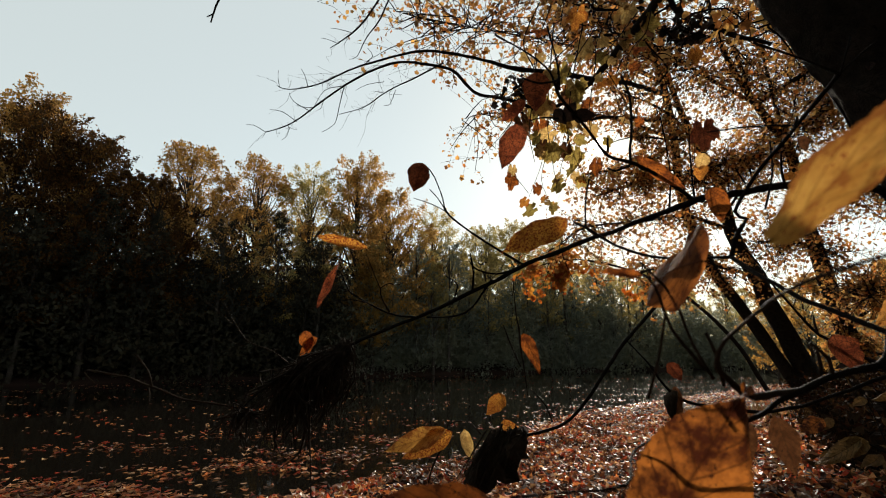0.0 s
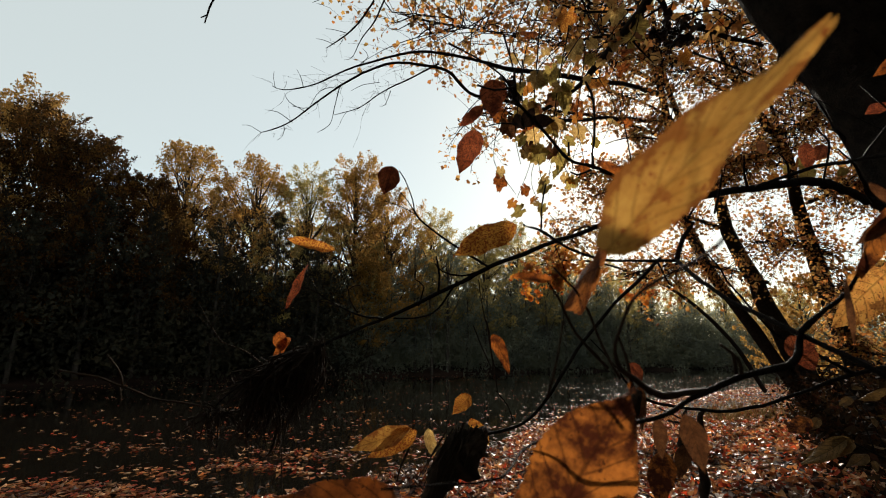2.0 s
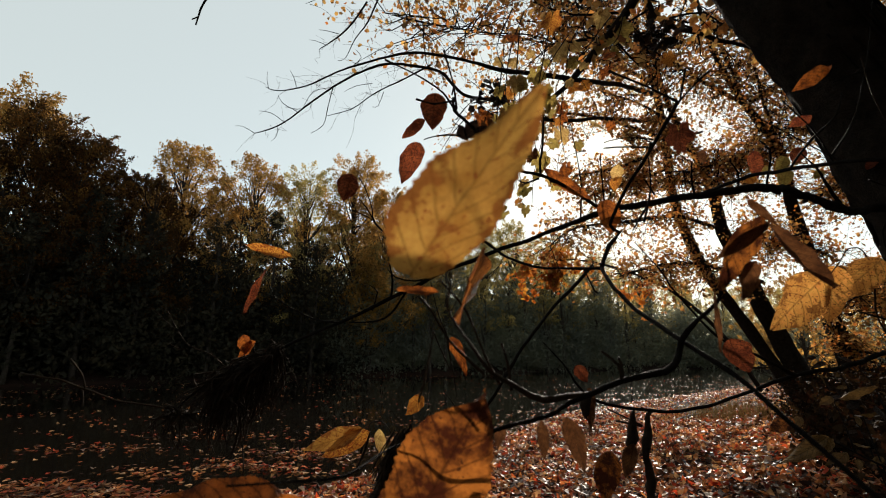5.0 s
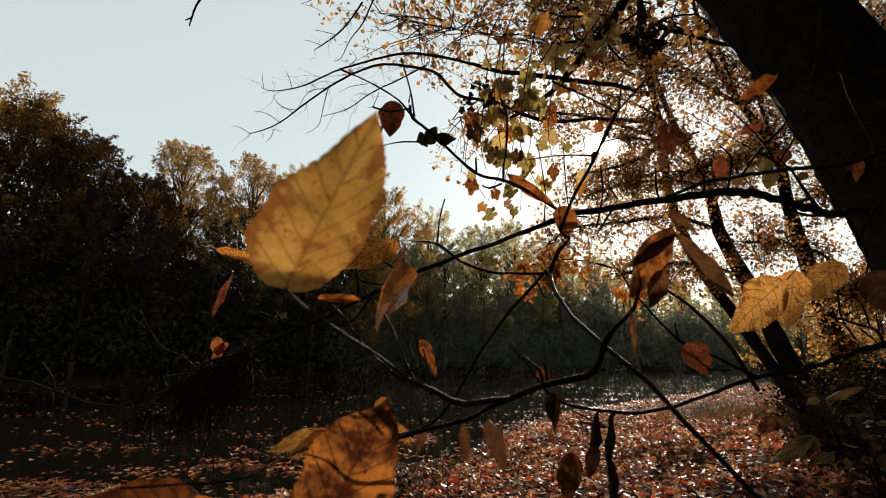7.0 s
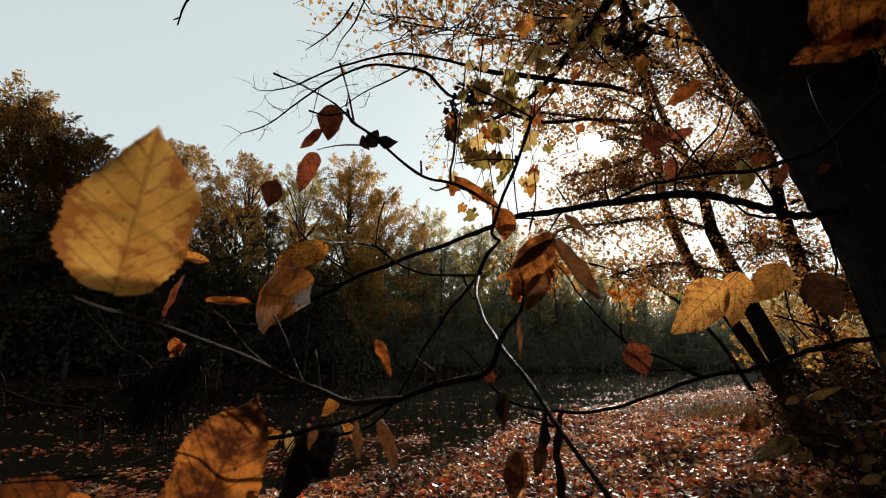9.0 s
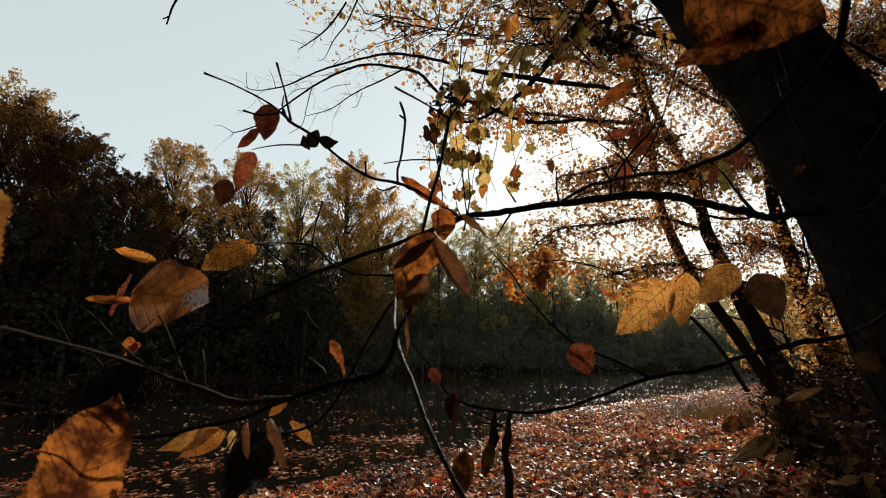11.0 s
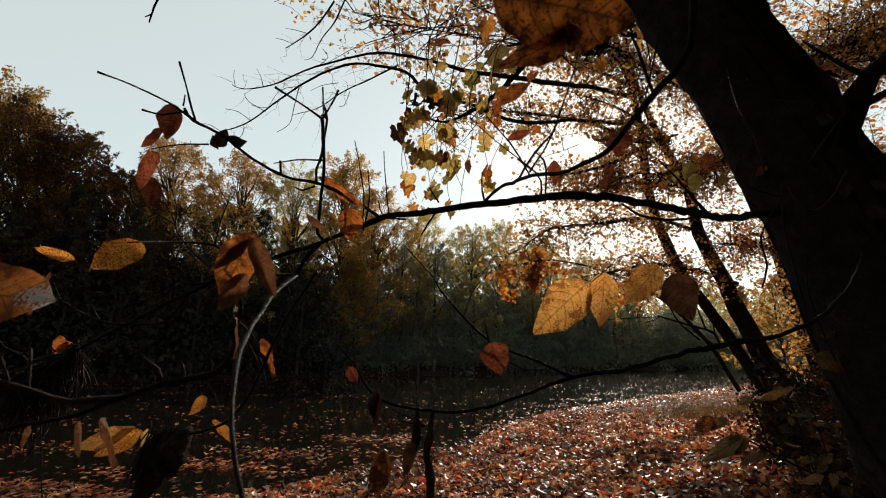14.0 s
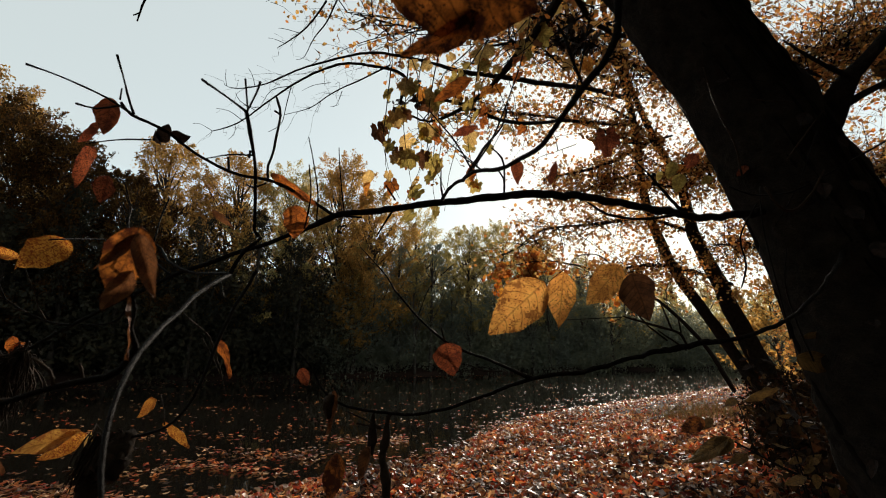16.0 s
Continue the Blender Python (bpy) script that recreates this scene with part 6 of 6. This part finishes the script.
leaf(low_shoot, (2.471, 2.82, 1.469), (2.668, 2.799, 1.555), 0.068, (0.054, -0.937, -0.344), LEAF_DULL_SHADED, 0.2, 0.4, kind="long")
leaf(low_shoot, (2.436, 2.817, 1.478), (2.362, 2.831, 1.422), 0.054, (-0.514, -0.685, 0.517), LEAF_DULL_SHADED, 0.2, 0.3)
leaf(low_shoot, (2.351, 3.057, 1.335), (2.223, 3.082, 1.228), 0.11, (-0.547, -0.679, 0.49), LEAF_RUST, 0.3, 0.3)
leaf(low_shoot, (2.413, 3.056, 1.335), (2.326, 3.079, 1.239), 0.066, (-0.639, -0.638, 0.429), LEAF_DULL_SHADED, 0.3, 0.3)
leaf(low_shoot, (2.136, 1.922, 1.727), (2.292, 1.928, 1.693), 0.096, (-0.076, -0.864, -0.498), LEAF_DULL_SHADED, 0.2, 0.2, label="dull brown leaf hanging before the trunk")
leaf(low_shoot, (2.339, 1.924, 1.705), (2.263, 1.941, 1.639), 0.038, (-0.574, -0.649, 0.5), LEAF_DULL_SHADED, 0.2, 0.3)
leaf(low_shoot, (2.159, 1.903, 1.809), (2.278, 1.897, 1.826), 0.034, (-0.005, -0.961, -0.278), LEAF_DULL_SHADED, 0.2, 0.3)
leaf(low_shoot, (2.43, 2.36, 1.156), (2.325, 2.373, 1.106), 0.05, (-0.381, -0.672, 0.635), LEAF_DULL_SHADED, 0.2, 0.3)
leaf(low_shoot, (2.48, 2.357, 1.167), (2.491, 2.372, 1.102), 0.044, (-0.833, -0.485, -0.264), LEAF_DULL_SHADED, 0.2, 0.3)

# ---- single leaves among the near branches ----
leaf(dark, (1.888, 3.095, 3.359), (1.906, 3.135, 3.193), 0.171, (-0.588, -0.771, -0.244), LEAF_RED, 0.2, kind="lobed", label="star-shaped orange-red maple leaf")
leaf(up, (0.775, 0.869, 2.126), (0.785, 0.882, 2.072), 0.029, (-0.608, -0.741, -0.285), LEAF_RED, 0.2, 0.3)
leaf(limb, (1.935, 2.111, 2.741), (1.9, 2.131, 2.656), 0.075, (-0.601, -0.798, 0.057), LEAF_RED, 0.2, 0.3)
leaf(limb, (1.865, 2.124, 2.685), (1.796, 2.14, 2.617), 0.064, (-0.449, -0.856, 0.255), LEAF_OCHRE, 0.2, 0.3)
leaf(limb, (1.866, 2.136, 2.634), (1.843, 2.158, 2.538), 0.075, (-0.653, -0.757, -0.023), LEAF_OLIVE, 0.2, 0.3, label="yellow-green leaf still on its twig")
leaf(limb, (1.761, 2.132, 2.65), (1.744, 2.145, 2.594), 0.035, (-0.607, -0.795, -0.002), LEAF_OLIVE, 0.2, 0.3)
leaf(limb, (1.68, 2.144, 2.599), (1.698, 2.153, 2.56), 0.052, (-0.61, -0.667, -0.428), LEAF_OCHRE, 0.2, 0.3)
leaf(limb, (1.772, 2.02, 2.647), (1.739, 2.04, 2.56), 0.061, (-0.528, -0.849, -0.006), LEAF_OLIVE, 0.2, 0.3)
leaf(limb, (1.95, 2.032, 2.583), (1.903, 2.044, 2.534), 0.044, (-0.362, -0.925, 0.117), LEAF_OLIVE, 0.2, 0.3)
leaf(limb, (0.48, 0.83, 2.078), (0.469, 0.837, 2.045), 0.025, (-0.296, -0.947, -0.123), LEAF_PALE, 0.2, 0.3)
leaf(limb, (0.477, 0.835, 2.056), (0.474, 0.842, 2.027), 0.027, (-0.768, -0.637, -0.065), LEAF_OCHRE, 0.2, 0.3)
leaf(up, (0.582, 0.731, 2.062), (0.589, 0.736, 2.038), 0.016, (-0.646, -0.689, -0.33), LEAF_BROWN, 0.2, 0.3)
leaf(up, (0.408, 0.39, 1.851), (0.434, 0.395, 1.83), 0.008, (-0.344, -0.719, -0.604), LEAF_BROWN, 0.2, 0.3, label="pale brown seed pod")
for (b_, t_, w_, n_), m_ in ((( (1.176, 2.551, 3.93), (1.138, 2.584, 3.79), 0.151, (-0.465, -0.881, -0.083) ), LEAF_PALE), (( (1.289, 2.572, 3.842), (1.343, 2.61, 3.681), 0.166, (-0.546, -0.757, -0.358) ), LEAF_OLIVE), (( (1.154, 2.595, 3.746), (1.162, 2.624, 3.621), 0.129, (-0.736, -0.648, -0.199) ), LEAF_PALE), (( (0.901, 2.604, 3.709), (0.852, 2.636, 3.572), 0.144, (-0.285, -0.951, -0.122) ), LEAF_PALE),
                           (( (0.843, 2.558, 3.903), (0.814, 2.595, 3.745), 0.151, (-0.565, -0.821, -0.087) ), LEAF_OCHRE), (( (0.739, 2.642, 3.546), (0.751, 2.675, 3.406), 0.129, (-0.344, -0.907, -0.242) ), LEAF_OLIVE), (( (0.809, 2.593, 3.315), (0.783, 2.62, 3.201), 0.11, (-0.574, -0.816, -0.065) ), LEAF_OLIVE), (( (0.579, 2.634, 3.143), (0.627, 2.665, 3.012), 0.124, (-0.61, -0.692, -0.385) ), LEAF_ORANGE), (( (1.608, 2.617, 3.648), (1.631, 2.64, 3.549), 0.106, (-0.594, -0.741, -0.312) ), LEAF_OCHRE)):
    t_ = tuple(a + 0.75 * (c - a) for a, c in zip(b_, t_))
    leaf(dark, b_, t_, w_, n_, m_, 0.25, kind="lobed")
NEST = mass_leaf_material("dead_debris", [(0.012, 0.009, 0.007), (0.03, 0.02, 0.014), (0.06, 0.03, 0.016)], 0.3)
leafy(dark, [(1.392, 2.587, 3.777, 0.0042), (1.524, 2.589, 3.77, 0.0042), (1.675, 2.595, 3.741, 0.0042)], 110, 0.09, 0.055, NEST, 503, 14, 0.0)
leafy(dark, [(0.372, 2.671, 3.423, 0.0042), (0.429, 2.675, 3.405, 0.0042), (0.486, 2.68, 3.387, 0.0042)], 50, 0.08, 0.06, NEST, 504, 7, 0.0)

# ---- fallen leaves ----
LITTER_COLOURS = [(0.02, 0.01, 0.007), (0.12, 0.038, 0.016), (0.27, 0.09, 0.032), (0.42, 0.165, 0.05), (0.40, 0.045, 0.016), (0.06, 0.026, 0.013), (0.58, 0.32, 0.14), (0.18, 0.068, 0.028)]
LITTER = mass_leaf_material("fallen_leaf", LITTER_COLOURS, 0.4, 0.45, 0.10, 1.75, 1.3, 0.2, 0.7)
LITTER_SHORE = mass_leaf_material("shore_leaf", LITTER_COLOURS, 0.35, 0.36, 0.6, 1.6, 1.3, 0.4, 1.0)
LITTER_WET = mass_leaf_material("wet_fallen_leaf", LITTER_COLOURS, 0.3, 0.5, 0.08, 1.3, 1.2, 0.5, 0.3)


def scatter(name, seed, x0, x1, y0, y1, count, chance, size, lift, flat, label, material=LITTER):
    rng = np.random.default_rng(seed)
    x, y = rng.uniform(x0, x1, count), rng.uniform(y0, y1, count)
    near = line_y(SHORE, x) - y
    keep = rng.random(count) < chance(x, y, near)
    x, y, near = x[keep], y[keep], near[keep]
    z = np.maximum(ground_z(x, y), WATER + 0.004) + lift * rng.random(len(x))
    fl = np.where(near > 0, flat, 0.06)
    v, f = leaf_cards(np.stack([x, y, z], -1), rng.uniform(0.6, 1.3, len(x)) * size, rng, fl, 2)
    v = np.array(v)
    v[:, 2] = np.maximum(v[:, 2], WATER + 0.006)
    return tagged(new(name, mesh_of(name, v.tolist(), f, material, False)), label, "leaves", kind="stuff")


def patches(x, y):
    a = np.sin(0.55 * x + 1.3 * y + 1.0) + np.sin(1.15 * x - 0.85 * y) + np.sin(0.21 * x + 2.3 * y) + 0.7 * np.sin(2.3 * x + 3.1 * y)
    return np.clip(0.5 * a, 0, 1)


# leaves thin out to the right, where dark soil also stands in for shade
scatter("fallen_leaves", 1, -9, 16, 2.0, 16, 90000, lambda x, y, d: np.where(d > 0, 1.0 - 0.8 * np.clip((x - 2.4 - 0.62 * (y - 2.0)) * 0.8, 0, 1), np.exp(d / np.where(x < 0, 2.0, 0.6)) * np.where(x < 0, 0.04 + 1.4 * patches(x, 1.7 * y) ** 0.8, 0.25 + patches(x, y))), 0.115, 0.06, 0.45, "red-brown fallen maple leaves carpeting the low bank")
scatter("fallen_leaves", 2, 0, 34, 14, 42, 42000, lambda x, y, d: np.where(d > 0, 1.0, np.exp(d / 0.9) * (0.2 + patches(x, y))), 0.12, 0.05, 0.5, "distant carpet of fallen leaves along the shore", LITTER_WET)
scatter("fallen_leaves", 6, 0.5, 20, 8, 31, 26000, lambda x, y, d: np.where((d > -0.25) & (d < 1.8), 0.9 - 0.3 * np.abs(d - 0.5), 0.0), 0.12, 0.05, 0.3, "wet glistening leaves along the water's edge", LITTER_SHORE)
scatter("floating_leaves", 3, -24, 30, 6, 48, 66000, lambda x, y, d: np.where(d > 0, 0.0, 0.24 * patches(x, y) ** 2 + 0.7 * np.exp(d / 4) * patches(x, y * 1.3 + 2) ** 1.5 + 0.022), 0.125, 0.0, 0.06, "yellow and red leaves floating in patches on the river", LITTER_WET)

scatter("fallen_leaves", 4, -8, 10, -6, 2.0, 30000, lambda x, y, d: np.where(d > 0, 1.0, 0.1), 0.10, 0.04, 0.5, "fallen leaves on the soil under the shrub")

# ---- the sun disc, made wide to stand in for its glare ----
bm = bmesh.new()
bmesh.ops.create_icosphere(bm, subdivisions=3, radius=52)
me = bpy.data.meshes.new("sun_disc")
bm.to_mesh(me)
bm.free()
m, n, l, b = mat("sun_surface")
em = n.new("ShaderNodeEmission")
em.inputs["Color"].default_value = (1.0, 0.93, 0.8, 1)
em.inputs["Strength"].default_value = 60
l.new(em.outputs[0], n["Material Output"].inputs["Surface"])
me.materials.append(m)
disc = new("backdrop_sun", me)
disc.location = Vector((0.3065, 0.854, 0.4205)).normalized() * 3000
tagged(disc, "low bright sun behind the branches", "sun", kind="structure")

# ---- dry grass on the bank by the trees ----
rng = np.random.default_rng(7)
geos = []
for i in range(420):
    x, y = rng.normal(8.3, 0.7), rng.normal(13.6, 1.2)
    z = float(ground_z(x, y))
    h, a = rng.uniform(0.15, 0.5), rng.random() * 6.28
    lean = rng.uniform(0.05, 0.3)
    geos.append(tube([(x, y, z - 0.02, 0.008), (x + 0.3 * lean * math.cos(a), y + 0.3 * lean * math.sin(a), z + 0.6 * h, 0.006), (x + lean * math.cos(a), y + lean * math.sin(a), z + h, 0.002)], 3, 0.2, 0.1, i))
v, f = join(geos)
GRASS = mass_leaf_material("dry_grass", [(0.20, 0.15, 0.04), (0.36, 0.24, 0.07), (0.30, 0.15, 0.04)], 0.35)
tagged(new("grass", mesh_of("grass", v, f, GRASS)), "tuft of dry yellow grass at the foot of the maples", "grass", kind="stuff")

# ---- fallen branch on the litter ----
fallen = thing("fallen_branch", (7.69, 14.70, -0.25), "dark rotting branch lying among the fallen leaves", "branch")
stem("branch", [(x, y, float(ground_z(x, y)) + h, r) for (x, y), h, r in zip([(6.56, 13.55), (7.69, 14.7), (8.75, 15.5), (9.01, 14.37)], (0.02, 0.06, 0.07, 0.02), (0.05, 0.045, 0.035, 0.02))], BARK_DEAD, fallen, 9, 0.12, 0.12, 71, 0.2)
stem("side_branch", [(x, y, float(ground_z(x, y)) + h, r) for (x, y), h, r in zip([(7.69, 14.7), (9.05, 16.68), (10.65, 18.87)], (0.06, 0.12, 0.22), (0.025, 0.02, 0.01))], BARK_DEAD, fallen, 7, 0.1, 0.1, 72)

# ---- low undergrowth on the rising bank ----
rng = np.random.default_rng(17)
cx, cy = rng.uniform(2.4, 11, 2300), rng.uniform(2.5, 12.5, 2300)
ok = cx - 3.75 > (cy - 4.0) * 0.62
cx, cy = cx[ok], cy[ok]
c = np.stack([cx, cy, ground_z(cx, cy) + rng.uniform(0.03, 0.42, len(cx)) * (1 + np.clip((cx - 6.5) * 0.5, 0, 1.2))], -1)
pts = np.repeat(c, 26, 0) + rng.normal(0, 1, (len(c) * 26, 3)) * np.array([0.22, 0.22, 0.14])
pts[:, 2] = np.maximum(pts[:, 2], ground_z(pts[:, 0], pts[:, 1]) + 0.02)
v, f = leaf_cards(pts, rng.uniform(0.05, 0.13, len(pts)), rng, 0.8, 2)
# near-black leaf colours put the shade of the bank into the undergrowth
BRUSH_SHADED = mass_leaf_material("undergrowth_leaf_shaded", [(0.008, 0.006, 0.004), (0.018, 0.010, 0.005), (0.035, 0.02, 0.008), (0.045, 0.015, 0.007)], 0.35, 0.75, 0.04)
tagged(new("undergrowth", mesh_of("undergrowth", v, f, BRUSH_SHADED, False)), "low brambles and seedlings on the bank, near-black to imitate its shade", "bushes", kind="stuff")
